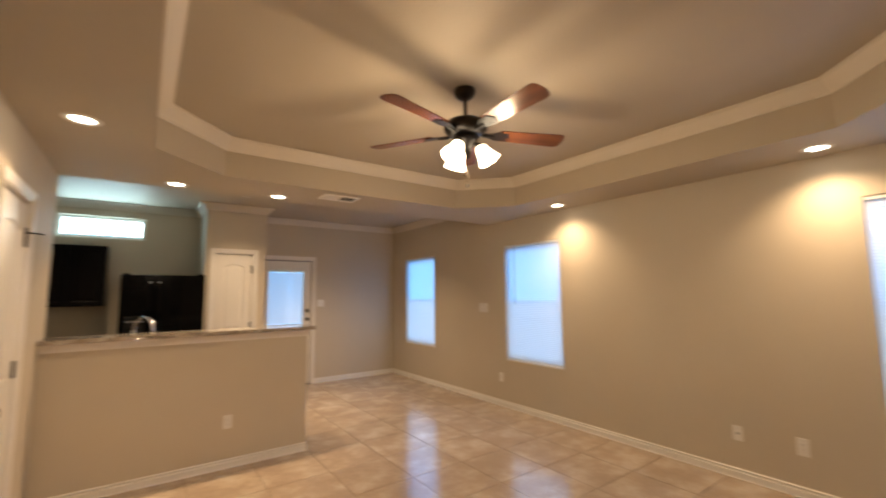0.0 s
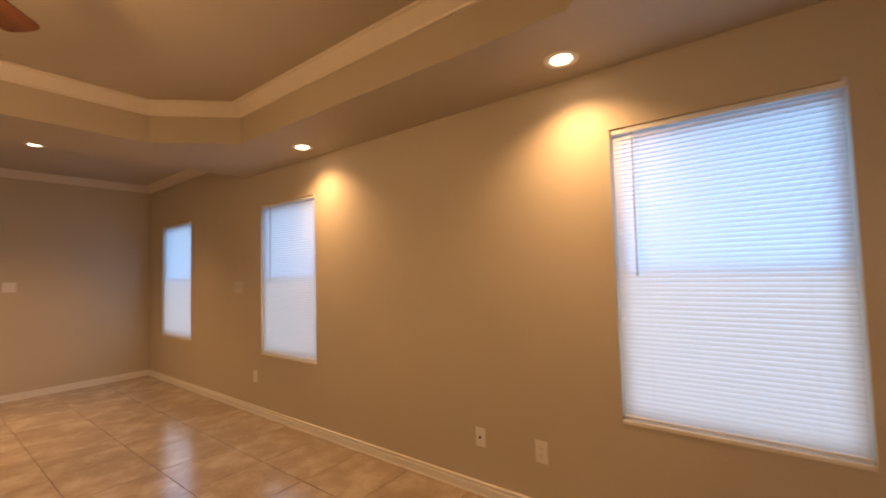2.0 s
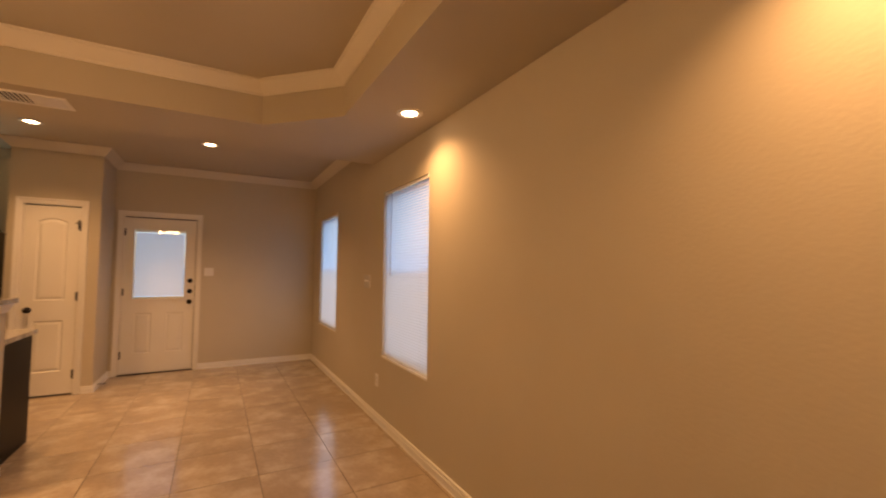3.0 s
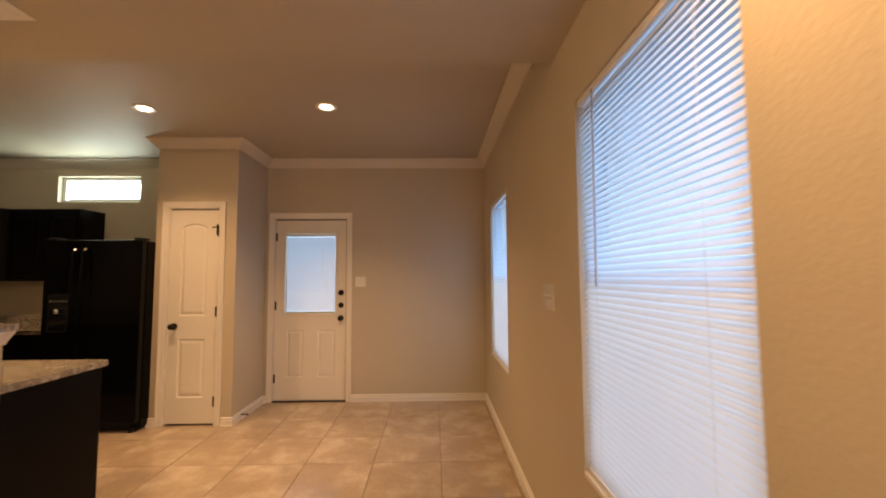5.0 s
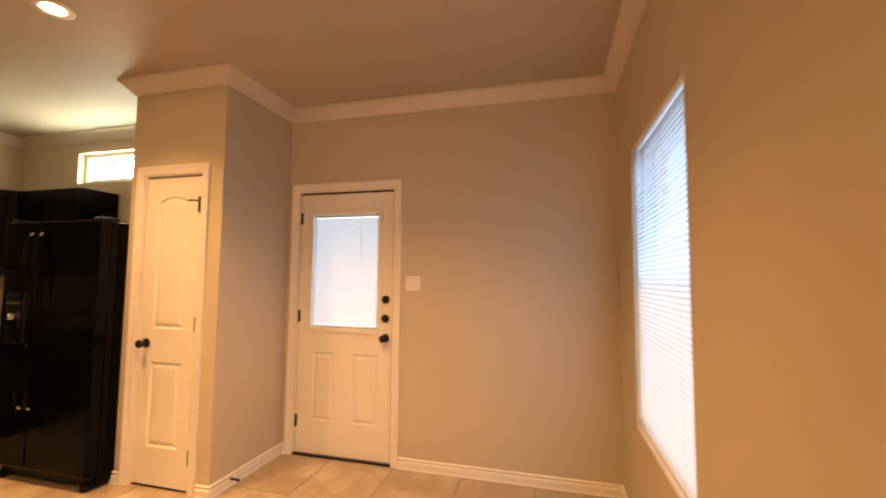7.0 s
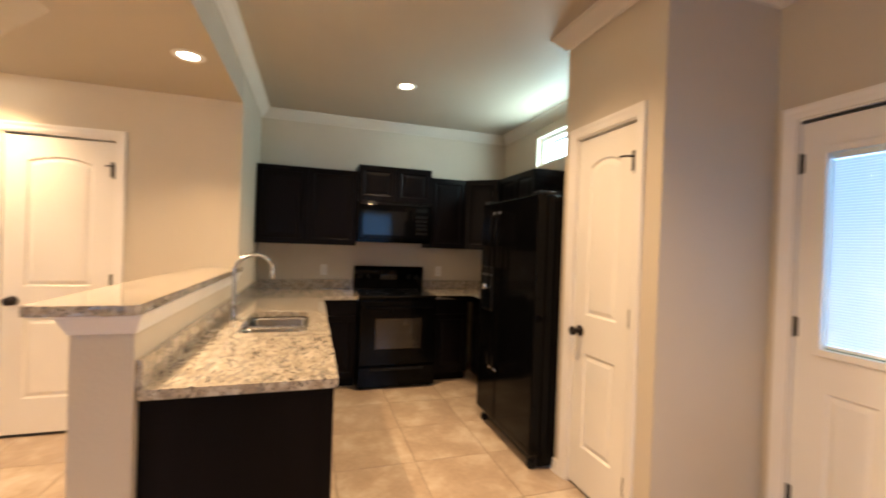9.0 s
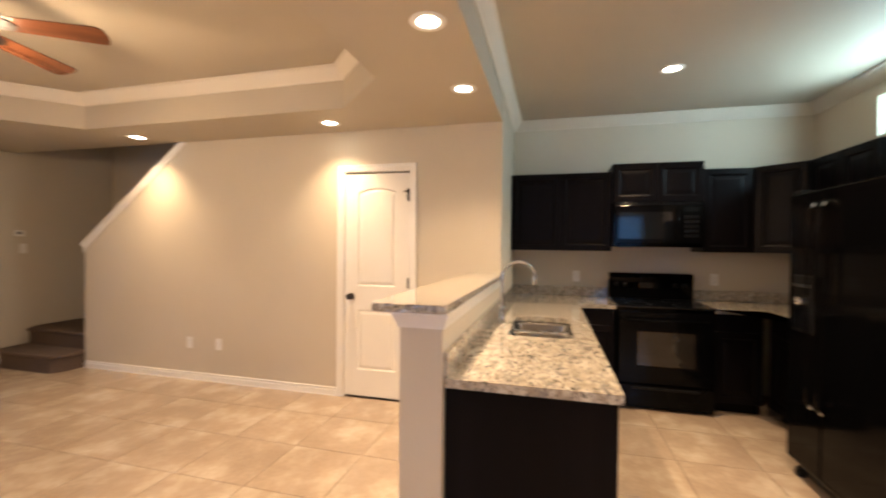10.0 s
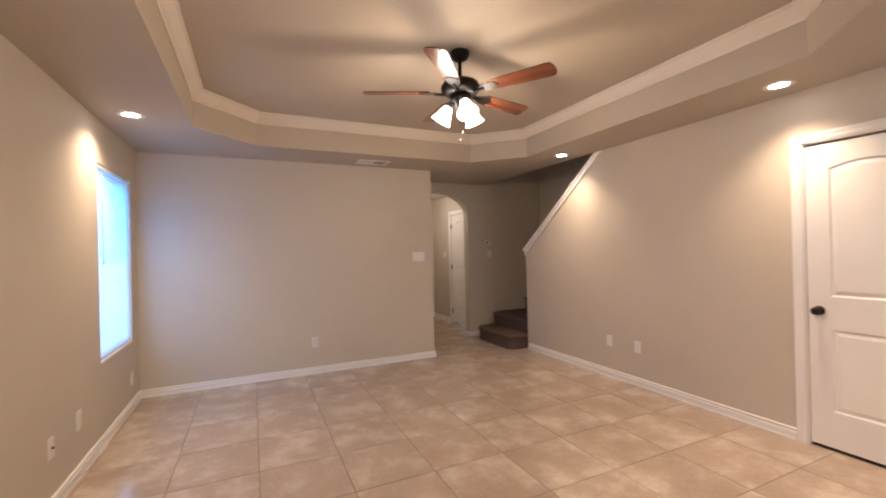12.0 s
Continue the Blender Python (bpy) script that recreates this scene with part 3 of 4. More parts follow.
# back door with a half light
bd = empty("door_4", pose(1.585, YN, 0), "white steel back door with a blind-covered half light, closed", "door", kind="structure")
BW, BH = 0.797, 2.035
GL0, GL1, GZ0, GZ1 = 0.105, 0.675, 0.976, 1.881
lbm = moulded_leaf(BW, BH - 0.014, [(0.135, 0.320, 0.251, 0.771, 0), (0.482, 0.678, 0.251, 0.771, 0)], 0.044, (GL0, GL1, GZ0 - 0.014, GZ1 - 0.014))
bd_leaf = part("leaf", lbm, M_DOOR, bd, m=pose(0, 0.02, 0.014))
fw = 0.028
lite = [(GL0 - fw, GL0 + 0.004), (GL1 - 0.004, GL1 + fw)]
z0, z1 = GZ0 - 0.014, GZ1 - 0.014
part("lite_frame", boxes(*[(a, b, -0.011, 0.0, z0 - fw, z1 + fw) for a, b in lite], (GL0 + 0.004, GL1 - 0.004, -0.011, 0.0, z0 - fw, z0 + 0.004), (GL0 + 0.004, GL1 - 0.004, -0.011, 0.0, z1 - 0.004, z1 + fw), bevel=0.003), M_DOOR, bd_leaf, "white raised moulding round the door glass")
for y in (0.004, 0.038):
    part("pane", boxes((GL0, GL1, y, y + 0.003, z0, z1)), M_GLASS, bd_leaf).visible_shadow = False
for z, small in ((1.208, True), (1.066, True), (0.921, False)):
    if small:
        part("deadbolt", lathe([(0.0, 0.0), (0.031, 0.0), (0.031, 0.008), (0.026, 0.018), (0.012, 0.020), (0.012, 0.024), (0, 0.024)], 20), M_BRONZE, bd_leaf, "oil-rubbed bronze deadbolt", True, pose(0.741, 0, z - 0.014, 90))
    else:
        knob(bd_leaf, 0.741, z - 0.014)
for z in (0.24, 1.05, 1.83):
    hinge(bd_leaf, -0.003, z, M_BRONZE)
casing(bd, BW, BH + 0.012)
# dark strips that draw the shaded gap at the leaf's right and top
part("weatherstrip", boxes((BW - 0.002, BW + 0.004, 0.010, 0.05, 0.014, BH + 0.012), (0.0, BW - 0.002, 0.010, 0.05, BH + 0.001, BH + 0.012)), M_SLOT, bd, "dark strip for the shaded gap between leaf and jamb")
part("threshold", boxes((-0.01, BW + 0.01, -0.01, 0.12, 0.0, 0.014), bevel=0.003), M_BRONZE, bd)
dblind = blind(pose(1.585 + (GL0 + GL1) / 2, YN + 0.043, GZ0 + 0.004, 0, 0, 90), GL1 - GL0 - 0.02, GZ1 - GZ0 - 0.008, "white closed mini blinds inside the back door glass", wand=0.0, pitch=0.0125, tilt=73)
part("tilt_wand", tube([(-0.012, -0.13, 0.86), (-0.012, -0.13, 0.50)], 0.002, 6), M_VINYL, dblind)


# ---- ceiling fixtures ----
def downlight(x, y, z):
    d = empty("recessed_downlight", pose(x, y, z), "lit recessed downlight with a white trim ring in the ceiling", "downlight", group="recessed ceiling downlights")
    part("trim_ring", lathe([(0.050, -0.0015), (0.060, -0.003), (0.066, -0.006), (0.080, -0.006), (0.086, -0.003), (0.087, 0.0)], 28), M_TRIM, d, smooth=True)
    part("lens", lathe([(0.0, -0.005), (0.03, -0.0045), (0.0525, -0.002)], 24), M_LENS, d, "glowing warm white lens", True)
    return d


first = downlight(*SOFFIT_LAMPS[0], ZS)
for lx, ly in SOFFIT_LAMPS[1:]:
    copy_thing(first, pose(lx, ly, ZS))
for lx, ly in CEILING_LAMPS:
    copy_thing(first, pose(lx, ly, ZC))


def ceiling_vent(x, y):
    v = empty("ceiling_vent", pose(x, y, ZS), "white metal ceiling air vent with angled louvres", "vent", group="ceiling air vents")
    w, d = 0.155, 0.085
    part("frame", boxes((-w - 0.025, w + 0.025, -d - 0.025, -d, -0.008, 0), (-w - 0.025, w + 0.025, d, d + 0.025, -0.008, 0), (-w - 0.025, -w, -d, d, -0.008, 0), (w, w + 0.025, -d, d, -0.008, 0), (-0.012, 0.012, -d, d, -0.008, 0), bevel=0.002), M_PLATE, v)
    # flat dark sheet gives the shade of a duct that is not modelled
    part("backing", boxes((-w, w, -d, d, -0.0015, -0.0005)), M_SLOT, v, "dark sheet standing in for the shaded duct behind the louvres")
    for side in (-1, 1):
        for k in range(6):
            cx = side * (0.028 + k * 0.023)
            bm = prism([(cx - 0.010, -0.010 if side > 0 else -0.002), (cx + 0.010, -0.002 if side > 0 else -0.010), (cx + 0.010, -0.001 if side > 0 else -0.009), (cx - 0.010, -0.009 if side > 0 else -0.001)], (-d, d))
            part("slat", bm, M_PLATE, v)
    return v


ceiling_vent(1.595, 3.82)
ceiling_vent(1.645, -0.335)


# ---- ceiling fan ----
def ceiling_fan(x, y):
    f = empty("ceiling_fan", pose(x, y, ZC), "bronze five-blade ceiling fan with a lit three-shade light kit", "ceiling fan")
    part("canopy", lathe([(0.0, 0.0), (0.066, 0.0), (0.067, -0.018), (0.056, -0.045), (0.030, -0.062), (0.016, -0.064), (0, -0.064)], 28), M_BRONZE, f, smooth=True)
    part("downrod", tube([(0, 0, -0.06), (0, 0, -0.19)], 0.012, 12), M_BRONZE, f)
    part("motor_housing", lathe([(0.0, -0.108), (0.035, -0.108), (0.060, -0.116), (0.105, -0.140), (0.118, -0.165), (0.118, -0.190), (0.100, -0.212), (0.085, -0.222), (0.0, -0.222)], 32), M_BRONZE, f, smooth=True, m=pose(0, 0, -0.072) @ Matrix.Diagonal((1.12, 1.12, 1, 1)))
    part("switch_housing", lathe([(0.0, -0.222), (0.072, -0.222), (0.075, -0.245), (0.066, -0.268), (0.040, -0.285), (0.030, -0.360), (0.012, -0.325), (0.0, -0.325)], 28), M_BRONZE, f, smooth=True, m=pose(0, 0, -0.072))
    # blade outline: narrow root, broad rounded tip
    out = []
    for k in range(9):
        u = k / 8
        out.append((0.215 + u * 0.40, -0.052 - 0.016 * u))
    for k in range(1, 8):
        a = -math.pi / 2 + math.pi * k / 8
        out.append((0.615 + 0.045 * math.cos(a) ** 0.6, 0.068 * math.sin(a)))
    for k in range(9):
        u = 1 - k / 8
        out.append((0.215 + u * 0.40, 0.052 + 0.016 * u))
    bbm = prism(out, (-0.003, 0.003), axis="z")
    blade_me = mesh_of("blade", bbm, M_BLADE)
    abm = bmesh.new()
    prism([(0.085, -0.016), (0.15, -0.022), (0.20, -0.045), (0.26, -0.040), (0.285, 0.0), (0.26, 0.040), (0.20, 0.045), (0.15, 0.022), (0.085, 0.016)], (-0.008, -0.0035), abm, "z")
    tube([(0.07, 0, -0.008), (0.12, 0, -0.014), (0.18, 0, -0.008)], 0.009, 8, abm)
    for sx, sy in ((0.225, -0.025), (0.225, 0.025), (0.262, 0.0)):
        lathe([(0, -0.0115), (0.006, -0.010), (0.006, -0.006), (0, -0.006)], 8, sx, sy, abm)
    arm_me = mesh_of("blade_bracket", abm, M_BRONZE)
    for k in range(5):
        a = 50 + 72 * k
        b = new("blade", blade_me)
        b.parent, b.matrix_basis = f, pose(0, 0, -0.277, 0, 0, a) @ pose(0, 0, 0, -12, 0, 0)
        c = new("blade_bracket", arm_me)
        c.parent = b
        tagged(b, "dark cherry wood fan blade")
    shade_prof = [(0.021, 0.0), (0.030, -0.006), (0.036, -0.030), (0.047, -0.062), (0.060, -0.092), (0.066, -0.104), (0.063, -0.104), (0.056, -0.090), (0.043, -0.060), (0.032, -0.030), (0.026, -0.008)]
    for k in range(3):
        a = 80 + 120 * k
        m = pose(0, 0, -0.357, 0, 0, a) @ pose(0.086, 0, -0.010, 0, -32, 0) @ Matrix.Scale(1.05, 4)
        s = part("shade", lathe(shade_prof, 24), M_SHADE, f, "lit frosted glass bell shade", True, m)
        part("bulb", lathe([(0, -0.02), (0.016, -0.03), (0.027, -0.055), (0.022, -0.078), (0, -0.086)], 16), M_LENS, s, "glowing warm bulb", True)
        part("lamp_arm", tube([(0.03, 0, -0.272), (0.07, 0, -0.278), (0.095, 0, -0.298)], [0.010, 0.012, 0.022], 10), M_BRONZE, f, smooth=True, m=pose(0, 0, -0.072, 0, 0, a))
    for px, py, ln in ((0.02, 0.012, 0.23), (-0.018, -0.012, 0.17)):
        bm = tube([(px, py, -0.360), (px, py, -0.360 - ln)], 0.0009, 6)
        lathe([(0, -0.360 - ln), (0.006, -0.365 - ln), (0.007, -0.380 - ln), (0, -0.387 - ln)], 10, px, py, bm)
        part("pull_chain", bm, M_BRONZE, f, "thin metal pull chain with a small bob")
    return f


ceiling_fan(*FAN)


# ---- wall plates ----
def outlet(m, label="white duplex electric outlet plate", slots=True):
    """Local x along the wall, -y into the room."""
    o = empty("wall_outlet", m, label, "outlet", group="wall outlets")
    part("plate", boxes((-0.035, 0.035, -0.006, 0, -0.0575, 0.0575), bevel=0.003), M_PLATE, o)
    for z in (-0.02, 0.02):
        s = part("socket", lathe([(0, 0.0), (0.0165, 0.0), (0.0165, 0.002), (0, 0.002)], 18), M_PLATE, o, m=pose(0, -0.006, z, 90))
        part("slot", boxes((-0.0075, -0.0055, -0.0005, 0.0003, -0.004, 0.005), (0.0055, 0.0075, -0.0005, 0.0003, -0.004, 0.005), (-0.002, 0.002, -0.0005, 0.0003, -0.010, -0.006)), M_SLOT, s, m=pose(0, 0, 0.002, -90) @ pose(0, 0, 0))
    part("screw", lathe([(0, 0.0), (0.003, 0.0), (0.003, 0.001), (0, 0.0012)], 10), M_STEEL, o, m=pose(0, -0.006, 0, 90))
    return o


def cable_plate(m, label):
    o = empty("cable_plate", m, label, "wall plate")
    part("plate", boxes((-0.041, 0.041, -0.006, 0, -0.060, 0.060), bevel=0.003), M_PLATE, o)
    for x, z in ((-0.025, 0.045), (0.025, 0.045), (-0.025, -0.045), (0.025, -0.045), (0, 0.012), (0, -0.018)):
        part("screw", lathe([(0, 0.0), (0.0035, 0.0), (0.0035, 0.0015), (0, 0.0018)], 10), M_SLOT, o, m=pose(x, -0.006, z, 90))
    return o


def coax_plate(m):
    o = empty("cable_plate", m, "white wall plate with a dark coaxial jack", "wall plate")
    part("plate", boxes((-0.035, 0.035, -0.006, 0, -0.0575, 0.0575), bevel=0.003), M_PLATE, o)
    part("jack", lathe([(0, 0.0), (0.0085, 0.0), (0.0085, 0.003), (0.0055, 0.004), (0.0055, 0.012), (0, 0.012)], 12), M_SLOT, o, "dark threaded coaxial jack", m=pose(0, -0.006, 0, 90))
    for z in (-0.042, 0.042):
        part("screw", lathe([(0, 0.0), (0.003, 0.0), (0.003, 0.001), (0, 0.0012)], 10), M_STEEL, o, m=pose(0, -0.006, z, 90))
    return o


def rocker_outlet(m):
    """A plate with one tall rectangular receptacle."""
    o = empty("wall_outlet", m, "white outlet plate with a tall rectangular receptacle", "outlet", group="wall outlets")
    part("plate", boxes((-0.037, 0.037, -0.006, 0, -0.062, 0.062), bevel=0.003), M_PLATE, o)
    r = part("receptacle", boxes((-0.0165, 0.0165, -0.0078, -0.0058, -0.033, 0.033), bevel=0.0008), M_PLATE, o)
    for z in (-0.018, 0.018):
        part("slot", boxes((-0.0075, -0.0055, -0.0084, -0.0079, z - 0.002, z + 0.007), (0.0055, 0.0075, -0.0084, -0.0079, z - 0.002, z + 0.007), (-0.002, 0.002, -0.0084, -0.0079, z - 0.010, z - 0.006)), M_SLOT, r)
    return o


def toggle_plate(m, gangs, label, tall=0.127):
    """A glossy plate with small toggle switches and two screws a gang."""
    o = empty("light_switch", m, label, "light switch")
    w = 0.043 + 0.023 * (gangs - 1)
    part("plate", boxes((-w, w, -0.006, 0, -tall / 2, tall / 2), bevel=0.003), M_GLOSSPLATE, o)
    for k in range(gangs):
        x = (k - (gangs - 1) / 2) * 0.046
        part("toggle", prism([(-0.006, -0.012), (-0.018, 0.004), (-0.018, 0.010), (-0.006, 0.012)], (x - 0.005, x + 0.005), axis="x"), M_GLOSSPLATE, o)
        for z in (-0.03, 0.03):
            part("screw", lathe([(0, 0.0), (0.003, 0.0), (0.003, 0.001), (0, 0.0012)], 10), M_STEEL, o, m=pose(x, -0.006, z, 90))
    return o


def switch_plate(m, gangs, label, tall=0.115):
    o = empty("light_switch", m, label, "light switch")
    w = 0.035 + 0.023 * (gangs - 1)
    part("plate", boxes((-w, w, -0.006, 0, -tall / 2, tall / 2), bevel=0.003), M_PLATE, o)
    for k in range(gangs):
        x = (k - (gangs - 1) / 2) * 0.046
        r = part("rocker", boxes((x - 0.0165, x + 0.0165, -0.0095, -0.0058, -0.033, 0.033), bevel=0.002), M_PLATE, o)
    return o


def east(y, z):
    return pose(XE, y, z, 0, 0, -90)


def west(y, z, x=XW):
    return pose(x, y, z, 0, 0, 90)


coax_plate(east(1.367, 0.347))
rocker_outlet(east(0.962, 0.352))
outlet(east(4.057, 0.369))
cable_plate(east(-0.324, 0.27), "white screwed cover plate low on the wall")
outlet(pose(2.302, YS, 0.363, 0, 0, 180))
outlet(west(1.080, 0.377))
outlet(west(1.438, 0.380))
outlet(pose(0.723, YH0, 0.385))
outlet(west(4.915, 1.09, XK))
outlet(west(6.20, 1.09, XK))
toggle_plate(east(4.388, 1.270), 3, "glossy white three-gang toggle switch plate between the windows")
switch_plate(pose(2.548, YN, 1.33), 2, "white two-gang light switch beside the back door")
switch_plate(pose(0.998, YS, 1.311, 0, 0, 180), 3, "white three-gang light switch at the hall corner")
switch_plate(west(-3.05, 1.30, -0.53), 1, "white light switch in the foyer beside the door")
th = empty("thermostat", pose(-0.54, YA, 1.49, 0, 0, 180), "small white thermostat on the arch wall", "thermostat")
part("body", boxes((-0.045, 0.045, -0.022, 0, -0.035, 0.035), bevel=0.004), M_PLATE, th)
part("display", boxes((-0.025, 0.012, -0.0235, -0.0215, -0.012, 0.02)), M_SLOT, th, "dark display")
switch_plate(pose(-0.58, YA, 1.31, 0, 0, 180), 1, "white light switch below the thermostat")
ds = empty("door_stop", pose(XP + 0.010, 6.46, 0.05, 0, 90, 0), "dark spring door stop on the baseboard", "door stop")
part("spring", tube([(0.006 * math.cos(k * 0.9), 0.006 * math.sin(k * 0.9), 0.002 + k * 0.0009) for k in range(72)], 0.0018, 6), M_BRONZE, ds)
part("tip", lathe([(0, 0.060), (0.008, 0.062), (0.009, 0.074), (0, 0.078)], 12), M_BLACKM, ds, smooth=True)


# ---- stairs ----
def rounded_step(outline, z0, z1):
    """A carpeted step with a rolled nosing round its outline."""
    cx = sum(p[0] for p in outline) / len(outline)
    cy = sum(p[1] for p in outline) / len(outline)
    bm = bmesh.new()
    rings = []
    for inset, z in ((0.022, z0), (0.022, z1 - 0.045), (0.004, z1 - 0.034), (0.0, z1 - 0.018), (0.006, z1 - 0.004), (0.020, z1)):
        rings.append([bm.verts.new((cx + (x - cx) * (1 - inset / max(0.1, math.hypot(x - cx, y - cy))), cy + (y - cy) * (1 - inset / max(0.1, math.hypot(x - cx, y - cy))), z)) for x, y in outline])
    for a, b in zip(rings, rings[1:]):
        for k in range(len(a)):
            j = (k + 1) % len(a)
            bm.faces.new((a[k], a[j], b[j], b[k]))
    bm.faces.new(rings[-1]), bm.faces.new(rings[0][::-1])
    return bm


stairs = empty("staircase", pose(0, 0, 0), "brown carpeted staircase turning up behind the wall", "staircase", kind="structure")
XS0, XS1 = -1.615, XW - 0.11
nose = [(-0.86, YA + 0.03), (-0.38, YA + 0.08)]
for k in range(0, 9):
    a = -math.pi / 2 + math.pi / 2 * k / 8
    nose.append((-0.38 + 0.16 * math.cos(a), YA + 0.32 + 0.24 * math.sin(a)))
for k in range(0, 9):
    a = math.pi / 2 * k / 8
    nose.append((-0.39 + 0.17 * math.cos(a), -0.46 + 0.105 * math.sin(a)))
nose += [(XW + 0.004, -0.355), (XW + 0.004, -0.38), (-0.86, -0.38)]
part("step", rounded_step(nose, 0.0, 0.185), M_CARPET, stairs, "rounded carpeted starting step")
part("step", rounded_step([(XS0, YA + 0.005), (-0.71, YA + 0.005), (-0.55, YA + 0.12), (-0.54, -0.385), (XS0, -0.385)], 0.186, 0.37), M_CARPET, stairs)
part("step", rounded_step([(XS0, YA + 0.005), (-1.25, YA + 0.005), (-0.98, -0.385), (XS0, -0.385)], 0.371, 0.555), M_CARPET, stairs)
part("step", rounded_step([(XS0, YA + 0.45), (-1.10, -0.385), (-1.10, -0.36), (XS0, -0.36)], 0.556, 0.74), M_CARPET, stairs)
for k in range(12):
    y0, z1 = -0.36 + 0.245 * k, 0.925 + 0.185 * k
    part("step", rounded_step([(XS0, y0), (XS1 - 0.002, y0), (XS1 - 0.002, y0 + 0.27), (XS0, y0 + 0.27)], max(0.0, z1 - 0.4), z1), M_CARPET, stairs)
sl = (ZS - STAIR_Z) / (STAIR_Y1 - STAIR_Y0)
cap = empty("stair_cap", pose(0, 0, 0), "white painted sloped cap trim on the stair wall", "trim", kind="structure")
y0, y1 = STAIR_Y0 - 0.03, STAIR_Y1
part("cap_board", prism([(y0, STAIR_Z - 0.03 * sl + 0.002), (y1, ZS + 0.002), (y1 - 0.03, ZS + 0.002), (y0, STAIR_Z - 0.03 * sl + 0.036)], (XW - 0.135, XW + 0.028), axis="x"), M_TRIM, cap)
part("fascia", prism([(STAIR_Y0, STAIR_Z - 0.062), (y1 + 0.055, ZS - 0.004), (y1 - 0.008, ZS - 0.004), (STAIR_Y0, STAIR_Z - 0.004)], (XW + 0.0005, XW + 0.014), axis="x"), M_TRIM, cap)
part("fascia", boxes((XW - 0.11, XW + 0.014, STAIR_Y0 - 0.012, STAIR_Y0 - 0.0005, STAIR_Z - 0.085, STAIR_Z - 0.016)), M_TRIM, cap)

# ---- bar and half wall trim ----
BARTRIM = [(0, 0), (0, -0.062), (0.007, -0.062), (0.010, -0.050), (0.013, -0.042), (0.024, -0.016), (0.028, -0.008), (0.028, 0)]
structure("bar_trim", sweep(BARTRIM, [(XW + 0.05, YH1, 1.138), (1.397, YH1, 1.138), (1.397, YH0, 1.138), (XW, YH0, 1.138)]), M_TRIM, "white cove trim under the granite bar top", "trim")


def slab(name, outline, z0, z1, label, category, parent=None):
    """A granite slab with an eased edge from a plan outline (counter-clockwise)."""
    bm = bmesh.new()
    rings = []
    n = len(outline)
    def inset(d):
        res = []
        for i in range(n):
            p0, p1, p2 = (Vector(outline[(i + k) % n]) for k in (-1, 0, 1))
            a, b = (p1 - p0).normalized(), (p2 - p1).normalized()
            n0, n1 = Vector((-a.y, a.x)), Vector((-b.y, b.x))
            mt = (n0 + n1).normalized()
            res.append(p1 + mt * d / max(0.3, mt.dot(n0)))
        return res
    for d, z in ((0.004, z0), (0.0, z0 + 0.004), (0.0, z1 - 0.005), (0.0015, z1 - 0.0015), (0.005, z1)):
        rings.append([bm.verts.new((p.x, p.y, z)) for p in inset(d)])
    for a, b in zip(rings, rings[1:]):
        for k in range(n):
            j = (k + 1) % n
            bm.faces.new((a[k], a[j], b[j], b[k]))
    bm.faces.new(rings[-1]), bm.faces.new(rings[0][::-1])
    bmesh.ops.triangulate(bm, faces=[f for f in bm.faces if len(f.verts) > 4])
    ob = part(name, bm, M_GRANITE, parent)
    return tagged(ob, label, category)


def chiselled_slab(name, outline, z0, z1, label, category):
    """A granite slab with a rough, rock-faced edge."""
    rng = random.Random(11)
    pts = []
    for i, p in enumerate(outline):
        a, b = Vector(p), Vector(outline[(i + 1) % len(outline)])
        n = max(1, round((b - a).length / 0.028))
        pts += [a + (b - a) * k / n for k in range(n)]
    c = sum(pts, Vector((0, 0))) / len(pts)
    half = Vector((max(p.x for p in pts) - c.x, max(p.y for p in pts) - c.y))
    bm = bmesh.new()
    rings = []
    for rough, up in ((0.007, z0), (0.008, z0 + 0.009), (0.006, z0 + 0.020), (0.004, z1 - 0.004), (0.003, z1)):
        ring = []
        for p in pts:
            d = rng.uniform(0, rough)
            q = Vector((p.x - d * max(-1, min(1, (p.x - c.x) / half.x * 1.6)), p.y - d * max(-1, min(1, (p.y - c.y) / half.y * 1.6))))
            ring.append(bm.verts.new((q.x, q.y, up + (rng.uniform(0, 0.003) if z0 < up < z1 else 0))))
        rings.append(ring)
    for a, b in zip(rings, rings[1:]):
        for k in range(len(a)):
            j = (k + 1) % len(a)
            bm.faces.new((a[k], a[j], b[j], b[k]))
    bm.faces.new(rings[-1]), bm.faces.new(rings[0][::-1])
    bmesh.ops.triangulate(bm, faces=[f for f in bm.faces if len(f.verts) > 4])
    return tagged(part(name, bm, M_GRANITE), label, category)


def round_corners(pts, r, which):
    out = []
    n = len(pts)
    for i, p in enumerate(pts):
        if i not in which:
            out.append(p)
            continue
        p0, p1, p2 = Vector(pts[i - 1]), Vector(p), Vector(pts[(i + 1) % n])
        a, b = (p0 - p1).normalized(), (p2 - p1).normalized()
        for k in range(7):
            u = k / 6
            q = p1 + a * r * (1 - u) ** 2 + b * r * u ** 2
            out.append((q.x, q.y))
    return out


chiselled_slab("bar_top", round_corners([(XW + 0.002, 3.980), (1.457, 3.980), (1.457, 4.285), (XW - 0.06, 4.285), (XW - 0.06, YH1 + 0.002), (XW + 0.002, YH1 + 0.002)], 0.03, (1, 2)), 1.141, 1.174, "speckled beige granite raised bar top with a rough chiselled edge", "bar top")

# ---- kitchen counters ----
CT0, CT1 = 0.850, 0.885
SX0, SX1, SY0, SY1 = -0.150, 0.535, 4.415, 4.785


